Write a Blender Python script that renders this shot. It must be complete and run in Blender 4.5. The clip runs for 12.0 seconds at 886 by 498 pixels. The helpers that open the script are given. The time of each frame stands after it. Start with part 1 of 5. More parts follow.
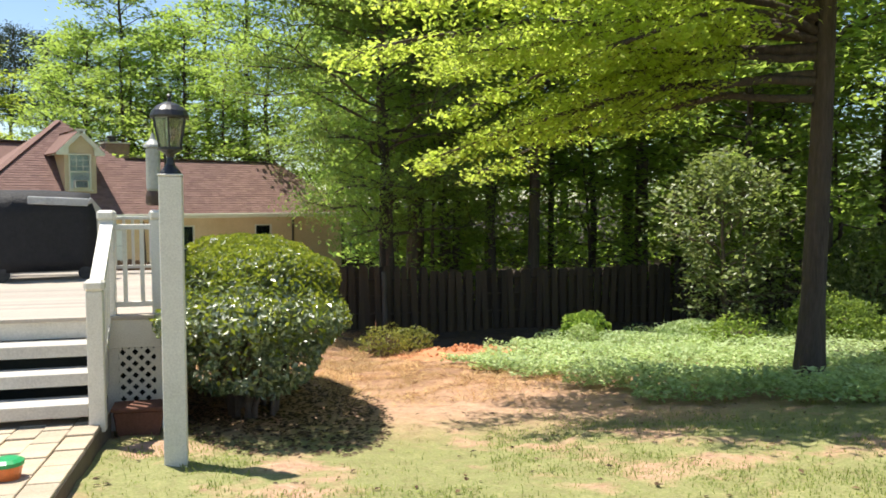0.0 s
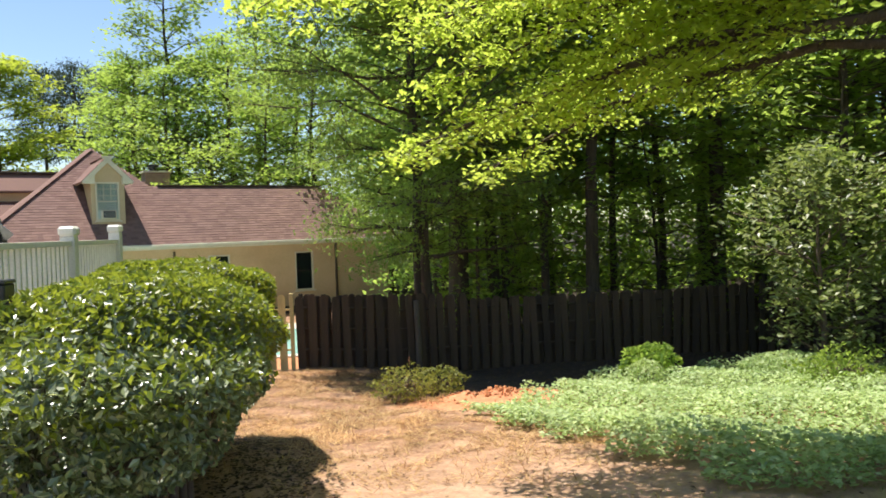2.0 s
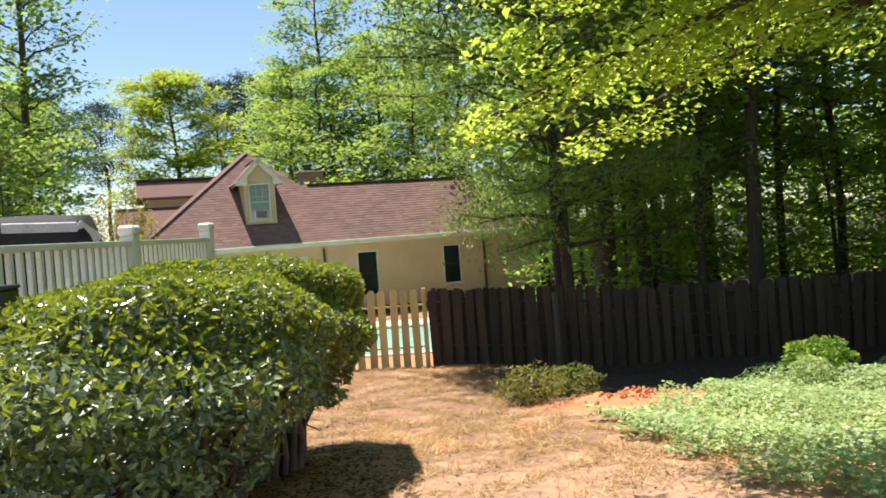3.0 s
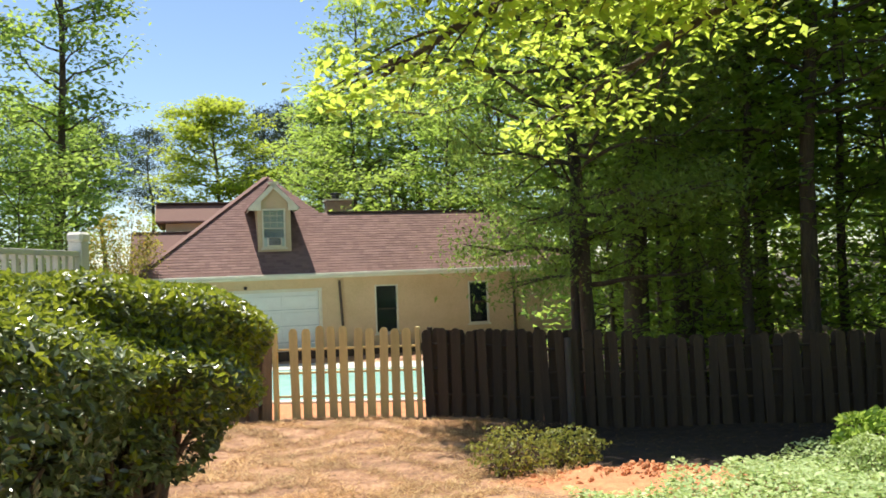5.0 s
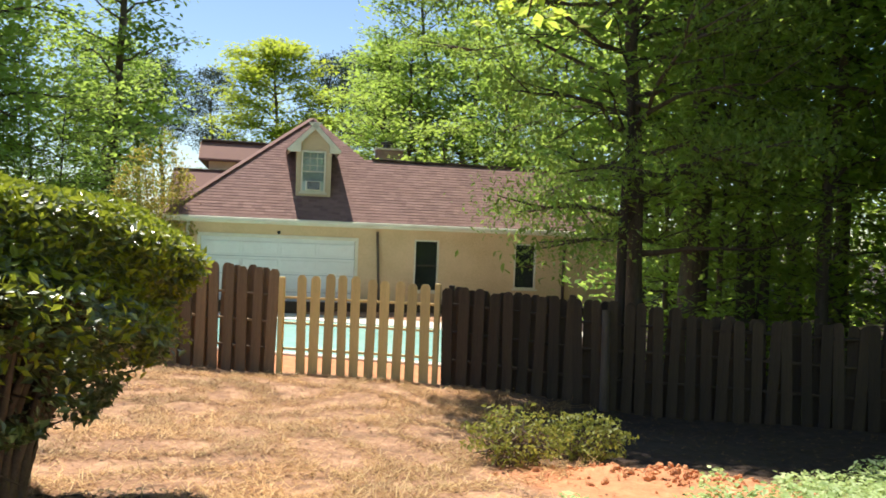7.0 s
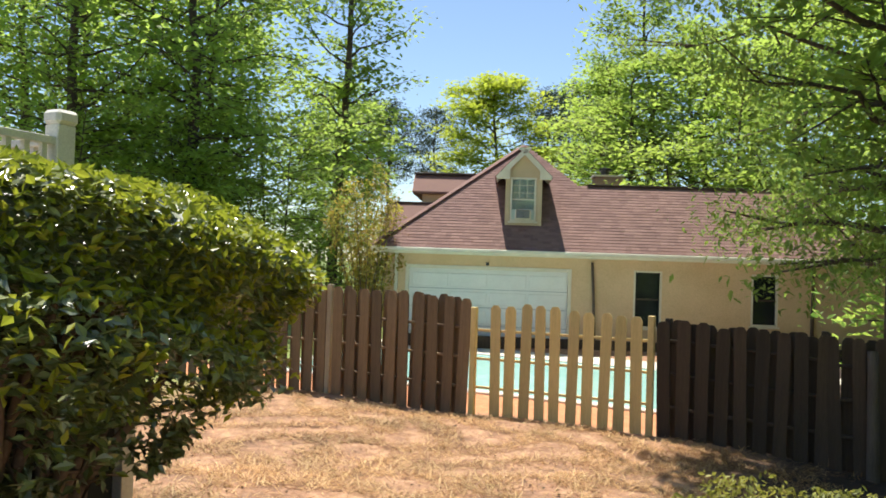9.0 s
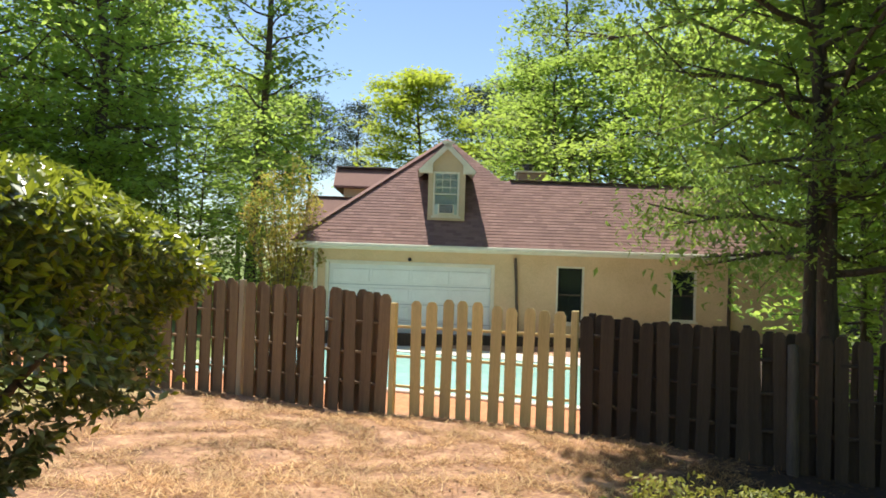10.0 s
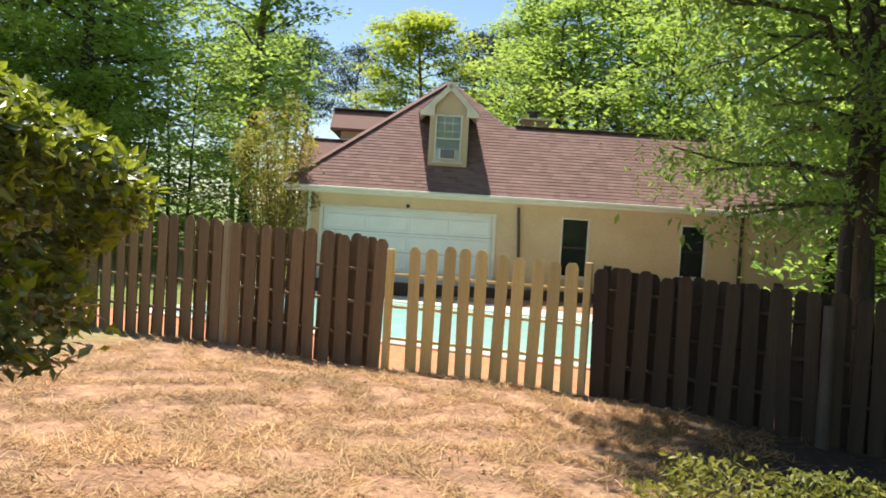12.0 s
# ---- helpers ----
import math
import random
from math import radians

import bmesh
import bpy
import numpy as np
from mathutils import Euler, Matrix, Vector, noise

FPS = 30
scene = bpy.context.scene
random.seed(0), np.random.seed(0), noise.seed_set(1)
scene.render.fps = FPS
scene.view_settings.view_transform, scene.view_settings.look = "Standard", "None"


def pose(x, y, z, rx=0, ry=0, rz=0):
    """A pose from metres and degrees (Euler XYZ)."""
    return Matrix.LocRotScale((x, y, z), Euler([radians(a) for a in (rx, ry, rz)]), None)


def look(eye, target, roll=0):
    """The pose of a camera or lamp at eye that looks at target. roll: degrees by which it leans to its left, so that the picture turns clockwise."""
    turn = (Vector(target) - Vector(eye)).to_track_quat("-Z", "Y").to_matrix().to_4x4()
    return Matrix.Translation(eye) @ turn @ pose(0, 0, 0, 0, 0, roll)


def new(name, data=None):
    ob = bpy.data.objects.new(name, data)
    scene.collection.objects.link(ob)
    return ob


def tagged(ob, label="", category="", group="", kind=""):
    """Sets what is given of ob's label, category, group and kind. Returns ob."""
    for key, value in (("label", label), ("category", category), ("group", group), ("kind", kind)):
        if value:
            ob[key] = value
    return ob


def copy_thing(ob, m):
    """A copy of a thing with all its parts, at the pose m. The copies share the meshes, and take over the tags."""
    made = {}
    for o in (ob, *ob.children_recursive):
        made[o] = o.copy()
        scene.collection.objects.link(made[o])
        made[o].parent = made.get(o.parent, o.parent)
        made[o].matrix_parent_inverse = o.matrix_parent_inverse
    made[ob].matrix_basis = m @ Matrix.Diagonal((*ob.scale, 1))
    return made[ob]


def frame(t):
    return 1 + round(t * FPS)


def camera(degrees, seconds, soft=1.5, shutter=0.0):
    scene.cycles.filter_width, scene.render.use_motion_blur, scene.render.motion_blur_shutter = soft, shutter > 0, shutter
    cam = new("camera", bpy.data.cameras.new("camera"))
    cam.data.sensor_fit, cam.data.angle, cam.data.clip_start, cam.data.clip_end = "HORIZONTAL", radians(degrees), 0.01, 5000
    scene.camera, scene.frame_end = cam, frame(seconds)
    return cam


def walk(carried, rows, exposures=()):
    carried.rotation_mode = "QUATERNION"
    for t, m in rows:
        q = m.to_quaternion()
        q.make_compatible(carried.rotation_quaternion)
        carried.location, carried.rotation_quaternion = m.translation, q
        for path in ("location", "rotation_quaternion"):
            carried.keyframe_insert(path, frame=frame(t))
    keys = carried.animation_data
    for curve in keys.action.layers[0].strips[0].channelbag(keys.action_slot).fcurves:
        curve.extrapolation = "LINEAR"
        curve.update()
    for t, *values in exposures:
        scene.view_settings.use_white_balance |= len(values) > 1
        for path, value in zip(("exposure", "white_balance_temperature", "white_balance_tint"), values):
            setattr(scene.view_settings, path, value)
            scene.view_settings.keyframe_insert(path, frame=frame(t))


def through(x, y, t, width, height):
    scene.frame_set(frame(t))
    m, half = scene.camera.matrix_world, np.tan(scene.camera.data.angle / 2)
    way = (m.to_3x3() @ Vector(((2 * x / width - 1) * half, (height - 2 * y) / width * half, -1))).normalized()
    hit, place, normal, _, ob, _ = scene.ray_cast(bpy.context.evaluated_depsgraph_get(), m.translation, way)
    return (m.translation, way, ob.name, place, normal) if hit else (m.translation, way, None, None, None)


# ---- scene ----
cam = camera(57.5, 12.0, 1.75)
EXPOSURE, KELVIN = 0.8, 6600
PATH = [
    (0, (1.494, 0.873, 3.166), (2.003, 2.804, 3.050), -0.09),
    (0.5, (1.903, 1.383, 3.140), (2.334, 3.334, 3.053), -1.46),
    (1, (2.268, 1.946, 3.067), (2.426, 3.934, 2.907), -4.21),
    (1.5, (2.583, 2.620, 3.067), (2.981, 4.579, 3.020), 0.65),
    (2, (2.926, 3.264, 2.970), (3.255, 5.236, 2.920), -1.90),
    (2.5, (3.337, 3.699, 2.860), (3.566, 5.683, 2.759), -2.60),
    (3, (3.737, 4.193, 2.884), (3.650, 6.191, 2.834), -4.14),
    (3.5, (4.012, 4.695, 2.830), (3.844, 6.688, 2.835), -1.74),
    (5.5, (4.915, 6.810, 2.649), (4.664, 8.793, 2.725), -1.78),
    (6, (5.040, 7.213, 2.604), (4.770, 9.192, 2.704), 0.21),
    (6.5, (5.123, 7.642, 2.533), (4.803, 9.616, 2.512), 1.39),
    (8.5, (5.153, 9.400, 2.318), (4.364, 11.238, 2.325), 2.11),
    (9, (5.073, 9.756, 2.283), (4.155, 11.533, 2.323), 1.92),
    (9.5, (4.983, 9.942, 2.279), (4.164, 11.766, 2.331), 1.22),
    (10, (4.938, 10.215, 2.235), (4.190, 12.069, 2.275), 1.90),
    (10.5, (4.892, 10.400, 2.240), (4.079, 12.227, 2.294), 1.38),
    (11, (4.771, 10.507, 2.179), (3.975, 12.342, 2.195), 1.56),
    (11.5, (4.629, 10.834, 2.147), (3.903, 12.696, 2.066), 2.31),
    (12, (4.510, 11.102, 2.129), (3.775, 12.960, 2.050), 3.48),
]
walk(cam, [(t, look(eye, target, roll)) for t, eye, target, roll in PATH], exposures=[(0, EXPOSURE, KELVIN, 10), (12, EXPOSURE, KELVIN, 10)])

# ---------------------------------------------------------------- light
SUN_DIR = Vector((-0.285, 0.237, 1.0)).normalized()      # towards the sun
world = bpy.data.worlds.new("sky")
scene.world = world
world.use_nodes = True
wn = world.node_tree.nodes
wn.clear()
sky = wn.new("ShaderNodeTexSky")
sky.sky_type = "NISHITA"
sky.sun_disc = False
sky.sun_elevation = math.asin(SUN_DIR.z)
sky.sun_rotation = math.atan2(SUN_DIR.x, SUN_DIR.y)
sky.air_density, sky.dust_density, sky.ozone_density = 1.0, 0.2, 2.5
wbg, wout = wn.new("ShaderNodeBackground"), wn.new("ShaderNodeOutputWorld")
wbg.inputs["Strength"].default_value = 0.10
world.node_tree.links.new(sky.outputs[0], wbg.inputs[0])
world.node_tree.links.new(wbg.outputs[0], wout.inputs[0])
sun = new("sun", bpy.data.lights.new("sun", "SUN"))
sun.data.energy, sun.data.angle, sun.data.color = 4.6, radians(0.6), (1.0, 0.95, 0.86)
sun.matrix_world = look(SUN_DIR * 60, (0, 0, 0))

# ---------------------------------------------------------------- materials


def node_mat(name):
    m = bpy.data.materials.new(name)
    m.use_nodes = True
    nt = m.node_tree
    return m, nt, nt.nodes["Principled BSDF"], nt.nodes["Material Output"]


def ramp(nt, fac, stops):
    r = nt.nodes.new("ShaderNodeValToRGB")
    els = r.color_ramp.elements
    while len(els) < len(stops):
        els.new(0.5)
    for e, (p, c) in zip(els, stops):
        e.position, e.color = p, (*c, 1)
    nt.links.new(fac, r.inputs[0])
    return r.outputs[0]


def noise_fac(nt, scale, detail=4, rough=0.6, stretch=(1, 1, 1), space="Object"):
    tc, mp, nz = (nt.nodes.new(n) for n in ("ShaderNodeTexCoord", "ShaderNodeMapping", "ShaderNodeTexNoise"))
    mp.inputs["Scale"].default_value = stretch
    nz.inputs["Scale"].default_value, nz.inputs["Detail"].default_value, nz.inputs["Roughness"].default_value = scale, detail, rough
    nt.links.new(tc.outputs[space], mp.inputs[0])
    nt.links.new(mp.outputs[0], nz.inputs["Vector"])
    return nz.outputs["Fac"]


def mix_col(nt, fac, a, b, mode="MIX"):
    n = nt.nodes.new("ShaderNodeMix")
    n.data_type, n.blend_type = "RGBA", mode
    for sock, v in ((n.inputs[0], fac), (n.inputs[6], a), (n.inputs[7], b)):
        if isinstance(v, (int, float)):
            sock.default_value = v
        elif isinstance(v, tuple):
            sock.default_value = (*v, 1)
        else:
            nt.links.new(v, sock)
    return n.outputs[2]


def bump(nt, bsdf, height, strength, dist=0.01):
    b = nt.nodes.new("ShaderNodeBump")
    b.inputs["Strength"].default_value, b.inputs["Distance"].default_value = strength, dist
    nt.links.new(height, b.inputs["Height"])
    nt.links.new(b.outputs[0], bsdf.inputs["Normal"])


def surf(name, c1, c2, scale=6.0, rough=0.7, relief=0.3, fine=60.0, stretch=(1, 1, 1), vary=0.0, metal=0.0, dist=0.01):
    """Two-scale mottled surface between two colours, with fine relief; vary: spread from object to object."""
    m, nt, b, _ = node_mat(name)
    big, small = noise_fac(nt, scale, 4, 0.6, stretch), noise_fac(nt, fine, 3, 0.6, stretch)
    col = ramp(nt, big, [(0.3, c1), (0.7, c2)])
    col = mix_col(nt, 0.35, col, ramp(nt, small, [(0.3, tuple(v * 0.7 for v in c1)), (0.7, tuple(min(1, v * 1.15) for v in c2))]))
    if vary:
        oi = nt.nodes.new("ShaderNodeObjectInfo")
        lo, hi = 1 - vary, 1 + vary * 0.5
        col = mix_col(nt, 1.0, col, ramp(nt, oi.outputs["Random"], [(0, (lo, lo, lo)), (0.5, (1, 0.97, 0.94)), (1, (hi, hi * 0.98, hi * 0.93))]), "MULTIPLY")
    nt.links.new(col, b.inputs["Base Color"])
    b.inputs["Roughness"].default_value, b.inputs["Metallic"].default_value = rough, metal
    bump(nt, b, small, relief, dist)
    return m


def leaf_mat(name, dark, mid, light, glow, gloss=0.45, through=0.35, spec=0.4, clump=0.9):
    """Leaves: each its own tint, clumps lighter or darker, light shining through."""
    m, nt, b, out = node_mat(name)
    geo = nt.nodes.new("ShaderNodeNewGeometry")
    oi = nt.nodes.new("ShaderNodeObjectInfo")
    col = ramp(nt, geo.outputs["Random Per Island"], [(0.0, dark), (0.5, mid), (1.0, light)])
    big = noise_fac(nt, clump, 2, 0.5)
    col = mix_col(nt, 1.0, col, ramp(nt, big, [(0.3, (0.7, 0.75, 0.7)), (0.7, (1.15, 1.12, 1.0))]), "MULTIPLY")
    col = mix_col(nt, 1.0, col, ramp(nt, oi.outputs["Random"], [(0, (0.82, 0.88, 0.85)), (1, (1.12, 1.06, 0.95))]), "MULTIPLY")
    nt.links.new(col, b.inputs["Base Color"])
    b.inputs["Roughness"].default_value = gloss
    b.inputs["Specular IOR Level"].default_value = spec
    tr, mx = nt.nodes.new("ShaderNodeBsdfTranslucent"), nt.nodes.new("ShaderNodeMixShader")
    nt.links.new(mix_col(nt, 0.6, col, glow), tr.inputs["Color"])
    mx.inputs[0].default_value = through
    nt.links.new(b.outputs[0], mx.inputs[1])
    nt.links.new(tr.outputs[0], mx.inputs[2])
    nt.links.new(mx.outputs[0], out.inputs["Surface"])
    return m


def plain(name, c, rough=0.5, metal=0.0):
    return surf(name, tuple(v * 0.88 for v in c), c, 5.0, rough, 0.12, 90.0, metal=metal)


M_WHITE = surf("white_paint", (0.62, 0.585, 0.51), (0.77, 0.735, 0.66), 3.0, 0.55, 0.15, 80)
M_DECK = surf("deck_boards", (0.34, 0.30, 0.26), (0.48, 0.43, 0.375), 4.0, 0.75, 0.3, 50, (1, 6, 1), 0.2)
M_RISER = surf("grey_paint", (0.44, 0.41, 0.36), (0.58, 0.55, 0.49), 4.0, 0.65, 0.2, 60)
M_WALK = surf("cream_paving", (0.42, 0.34, 0.24), (0.56, 0.47, 0.35), 3.0, 0.85, 0.35, 60, vary=0.18)
M_STUCCO = surf("beige_stucco", (0.58, 0.40, 0.23), (0.70, 0.50, 0.31), 1.2, 0.9, 0.4, 45)
M_DORMER = surf("tan_stucco", (0.50, 0.36, 0.23), (0.62, 0.46, 0.30), 1.6, 0.9, 0.35, 45)
M_BRICK = surf("chimney_brick", (0.30, 0.20, 0.16), (0.42, 0.30, 0.24), 6.0, 0.9, 0.4, 40)
M_SCREEN = surf("porch_screen", (0.16, 0.15, 0.14), (0.26, 0.25, 0.23), 3.0, 0.7, 0.15, 200)
M_SIDING = surf("beige_siding", (0.33, 0.31, 0.285), (0.43, 0.41, 0.375), 2.0, 0.8, 0.2, 40)
M_TRIM = surf("cream_trim", (0.60, 0.53, 0.42), (0.74, 0.67, 0.54), 3.0, 0.6, 0.1, 60)
M_GARAGE = surf("garage_door_paint", (0.72, 0.70, 0.66), (0.82, 0.80, 0.76), 2.0, 0.5, 0.1, 60)
M_BROWN = surf("brown_metal", (0.05, 0.03, 0.02), (0.10, 0.06, 0.04), 5.0, 0.5, 0.2, 60)
M_BLACK = surf("black_metal", (0.012, 0.012, 0.014), (0.03, 0.03, 0.032), 8.0, 0.4, 0.2, 60)
M_COVER = surf("black_vinyl", (0.005, 0.005, 0.007), (0.012, 0.012, 0.015), 5.0, 0.75, 0.5, 20, dist=0.03)
M_GREYCLOTH = surf("grey_trim", (0.30, 0.30, 0.31), (0.5, 0.5, 0.5), 6.0, 0.5, 0.3, 40)
M_RUBBER = surf("tyre_rubber", (0.02, 0.02, 0.02), (0.06, 0.06, 0.06), 10, 0.8, 0.2, 60)
M_TERRA = surf("terracotta", (0.12, 0.05, 0.03), (0.20, 0.085, 0.055), 6.0, 0.85, 0.3, 50)
M_NEWWOOD = surf("new_pine", (0.50, 0.37, 0.14), (0.76, 0.60, 0.28), 2.5, 0.7, 0.3, 30, (6, 6, 0.5), 0.25)
M_OLDWOOD = surf("weathered_pine", (0.135, 0.09, 0.05), (0.28, 0.19, 0.11), 2.5, 0.85, 0.5, 30, (6, 6, 0.5), 0.35)
M_PALEWOOD = surf("pale_weathered_post", (0.30, 0.24, 0.16), (0.44, 0.37, 0.26), 3.0, 0.85, 0.4, 30, (6, 6, 0.5))
# weathered wood darkened further, so its colour carries tree shade
M_SHADEWOOD = surf("weathered_wood_shade_toned", (0.042, 0.029, 0.018), (0.10, 0.068, 0.042), 2.5, 0.9, 0.5, 30, (6, 6, 0.5), 0.35)
M_LOG = surf("grey_log", (0.07, 0.052, 0.037), (0.15, 0.115, 0.085), 4.0, 0.9, 0.6, 30, (4, 4, 0.4))
M_BARK = surf("bark", (0.055, 0.04, 0.03), (0.14, 0.105, 0.08), 5.0, 0.95, 0.9, 22, (3, 3, 0.35), 0.3, dist=0.04)
M_TWIG = surf("twig_bark", (0.10, 0.07, 0.05), (0.2, 0.14, 0.1), 8.0, 0.9, 0.4, 60)
M_POOL = surf("turquoise_water", (0.33, 0.66, 0.58), (0.46, 0.76, 0.68), 0.6, 0.08, 0.15, 3.0, dist=0.02)
M_COPING = surf("pool_coping", (0.55, 0.50, 0.42), (0.7, 0.66, 0.57), 2.0, 0.85, 0.3, 40)
M_CLAY = surf("orange_clay", (0.50, 0.20, 0.09), (0.68, 0.32, 0.15), 2.0, 0.95, 0.9, 14, dist=0.05)
M_CURTAIN = surf("window_blind", (0.40, 0.46, 0.42), (0.55, 0.6, 0.55), 4.0, 0.8, 0.1, 60)
# near-black for unlit hollows: rooms behind windows, below deck and stairs
M_UNLIT = surf("unlit_black", (0.015, 0.02, 0.02), (0.03, 0.035, 0.03), 3.0, 0.9, 0.1, 40)
M_FEEDER = surf("translucent_plastic", (0.30, 0.31, 0.28), (0.45, 0.45, 0.41), 6.0, 0.4, 0.1, 40)
M_GREENTOY = plain("green_plastic", (0.02, 0.35, 0.10), 0.35)
M_ORANGETOY = plain("orange_plastic", (0.75, 0.20, 0.05), 0.35)

M_GLASS, gnt, gb, _ = node_mat("window_glass")
gb.inputs["Base Color"].default_value = (0.85, 0.9, 0.9, 1)
gb.inputs["Roughness"].default_value, gb.inputs["Transmission Weight"].default_value, gb.inputs["IOR"].default_value = 0.03, 1.0, 1.45

# shingles: every tab its own tint, with weathering streaks
M_SHINGLE, snt, sb_, _ = node_mat("brown_shingle")
sgeo = snt.nodes.new("ShaderNodeNewGeometry")
scol = ramp(snt, sgeo.outputs["Random Per Island"], [(0, (0.165, 0.086, 0.072)), (0.5, (0.22, 0.120, 0.10)), (1, (0.275, 0.158, 0.134))])
scol = mix_col(snt, 1.0, scol, ramp(snt, noise_fac(snt, 0.5, 4), [(0.3, (0.86, 0.86, 0.88)), (0.7, (1.1, 1.08, 1.05))]), "MULTIPLY")
scol = mix_col(snt, 0.3, scol, ramp(snt, noise_fac(snt, 140, 2), [(0.35, (0.1, 0.06, 0.05)), (0.65, (0.32, 0.2, 0.17))]))
snt.links.new(scol, sb_.inputs["Base Color"])
sb_.inputs["Roughness"].default_value = 0.9
bump(snt, sb_, noise_fac(snt, 140, 2), 0.4)

# light tint raised to paint a pale sheen onto part of the leaves
L_HOLLY = leaf_mat("holly_leaf", (0.05, 0.078, 0.032), (0.125, 0.162, 0.062), (0.36, 0.39, 0.20), (0.34, 0.42, 0.06), 0.34, 0.19, 1.0, 2.5)
holly_bsdf = L_HOLLY.node_tree.nodes["Principled BSDF"]
holly_bsdf.inputs["Coat Weight"].default_value, holly_bsdf.inputs["Coat Roughness"].default_value = 0.85, 0.42
L_HOLLYNEW = leaf_mat("holly_new_leaf", (0.13, 0.18, 0.02), (0.22, 0.28, 0.03), (0.36, 0.38, 0.05), (0.55, 0.6, 0.06), 0.35, 0.4)
L_BRIGHT = leaf_mat("spring_oak_leaf", (0.15, 0.235, 0.03), (0.24, 0.345, 0.045), (0.36, 0.46, 0.07), (0.78, 0.90, 0.15), 0.5, 0.68)
L_WOODS = leaf_mat("woods_leaf", (0.085, 0.145, 0.03), (0.15, 0.235, 0.045), (0.25, 0.335, 0.07), (0.60, 0.76, 0.14), 0.5, 0.62, 0.4, 0.5)
L_LIGHT = leaf_mat("light_green_leaf", (0.09, 0.175, 0.04), (0.155, 0.265, 0.058), (0.25, 0.36, 0.085), (0.63, 0.80, 0.15), 0.5, 0.64, 0.4, 0.5)
L_YELLOW = leaf_mat("yellow_green_leaf", (0.16, 0.23, 0.03), (0.25, 0.32, 0.04), (0.36, 0.42, 0.06), (0.72, 0.8, 0.09), 0.5, 0.6, 0.4, 0.8)
L_PINE = leaf_mat("pine_needles", (0.025, 0.045, 0.03), (0.045, 0.07, 0.045), (0.075, 0.10, 0.07), (0.10, 0.15, 0.07), 0.6, 0.2)
# palest leaf tint puts sky reflections into the colour
L_CAMELLIA = leaf_mat("camellia_leaf", (0.05, 0.08, 0.03), (0.14, 0.185, 0.07), (0.40, 0.44, 0.24), (0.5, 0.6, 0.15), 0.4, 0.4, 0.6, 2.0)
L_IVY = leaf_mat("ground_cover_leaf", (0.27, 0.37, 0.15), (0.46, 0.58, 0.29), (0.66, 0.75, 0.48), (0.6, 0.72, 0.25), 0.5, 0.35, 0.35, 1.0)
L_FINE = leaf_mat("fine_drooping_leaf", (0.065, 0.115, 0.03), (0.12, 0.185, 0.048), (0.20, 0.265, 0.075), (0.54, 0.70, 0.13), 0.5, 0.56, 0.4, 0.7)
L_CANOPY = leaf_mat("overhang_leaf", (0.07, 0.12, 0.03), (0.12, 0.19, 0.04), (0.20, 0.27, 0.06), (0.34, 0.46, 0.09), 0.5, 0.32, 0.4, 0.7)
L_AZALEA = leaf_mat("azalea_leaf", (0.15, 0.165, 0.04), (0.28, 0.29, 0.06), (0.44, 0.40, 0.10), (0.6, 0.6, 0.12), 0.5, 0.35, 0.4, 3.0)
L_MYRTLE = leaf_mat("crape_myrtle_leaf", (0.15, 0.14, 0.035), (0.27, 0.27, 0.06), (0.48, 0.25, 0.07), (0.6, 0.55, 0.1), 0.5, 0.5, 0.4, 1.5)
L_GRASS = leaf_mat("lawn_blade", (0.11, 0.16, 0.035), (0.19, 0.26, 0.055), (0.35, 0.37, 0.12), (0.42, 0.5, 0.1), 0.6, 0.3, 0.3, 1.0)
L_STRAW = leaf_mat("pine_straw", (0.18, 0.075, 0.032), (0.48, 0.255, 0.115), (0.78, 0.53, 0.29), (0.5, 0.34, 0.16), 0.6, 0.12, 0.3, 1.0)
L_LITTER = leaf_mat("dry_leaf", (0.05, 0.03, 0.02), (0.11, 0.062, 0.036), (0.24, 0.15, 0.09), (0.2, 0.12, 0.06), 0.7, 0.12, 0.3, 1.0)

# ---------------------------------------------------------------- helpers for meshes


def smooth(a, b, v):
    k = np.clip((np.asarray(v, float) - a) / (b - a), 0, 1)
    return k * k * (3 - 2 * k)


GROUND_Y = (-60, 0.9, 4.5, 6.8, 9.6, 11.3, 14.0, 16.4, 20.9, 22.5, 31.0, 60.0, 400.0)
GROUND_Z = (3.4, 1.74, 1.41, 1.16, 0.81, 0.66, 0.37, 0.15, 0.02, 0.0, 0.10, 0.5, 3.0)


def ground(x, y):
    """Height of the lawn: it falls towards the fence, dips to the right of it, and carries the clay mound."""
    x, y = np.asarray(x, float), np.asarray(y, float)
    z = np.interp(y, GROUND_Y, GROUND_Z)
    z = z - 0.22 * smooth(2.5, 6.0, x) * smooth(16, 20.5, y) * (1 - smooth(24, 32, y))
    z = z + 0.15 * (1 - smooth(1.5, 4.2, x)) * smooth(3.5, 6.5, y) * (1 - smooth(9.0, 14.0, y))
    near = (1 - smooth(21.5, 23, y)) * smooth(-6, -2, y)
    z = z + near * 0.022 * (np.sin(x * 1.7 + y * 0.9) + np.sin(x * 0.8 - y * 1.6 + 1.3))
    z = z + 0.17 * np.exp(-(((x - 5.7) / 1.1) ** 2 + ((y - 16.0) / 0.5) ** 2)) * (1 + 0.25 * np.sin(x * 9 + y * 5))
    pool = smooth(-9.2, -8.6, x) * (1 - smooth(4.4, 5.0, x)) * smooth(22.9, 23.3, y) * (1 - smooth(30.3, 30.6, y))
    return z * (1 - pool) - 0.05 * pool


def gz(x, y):
    return float(ground(x, y))


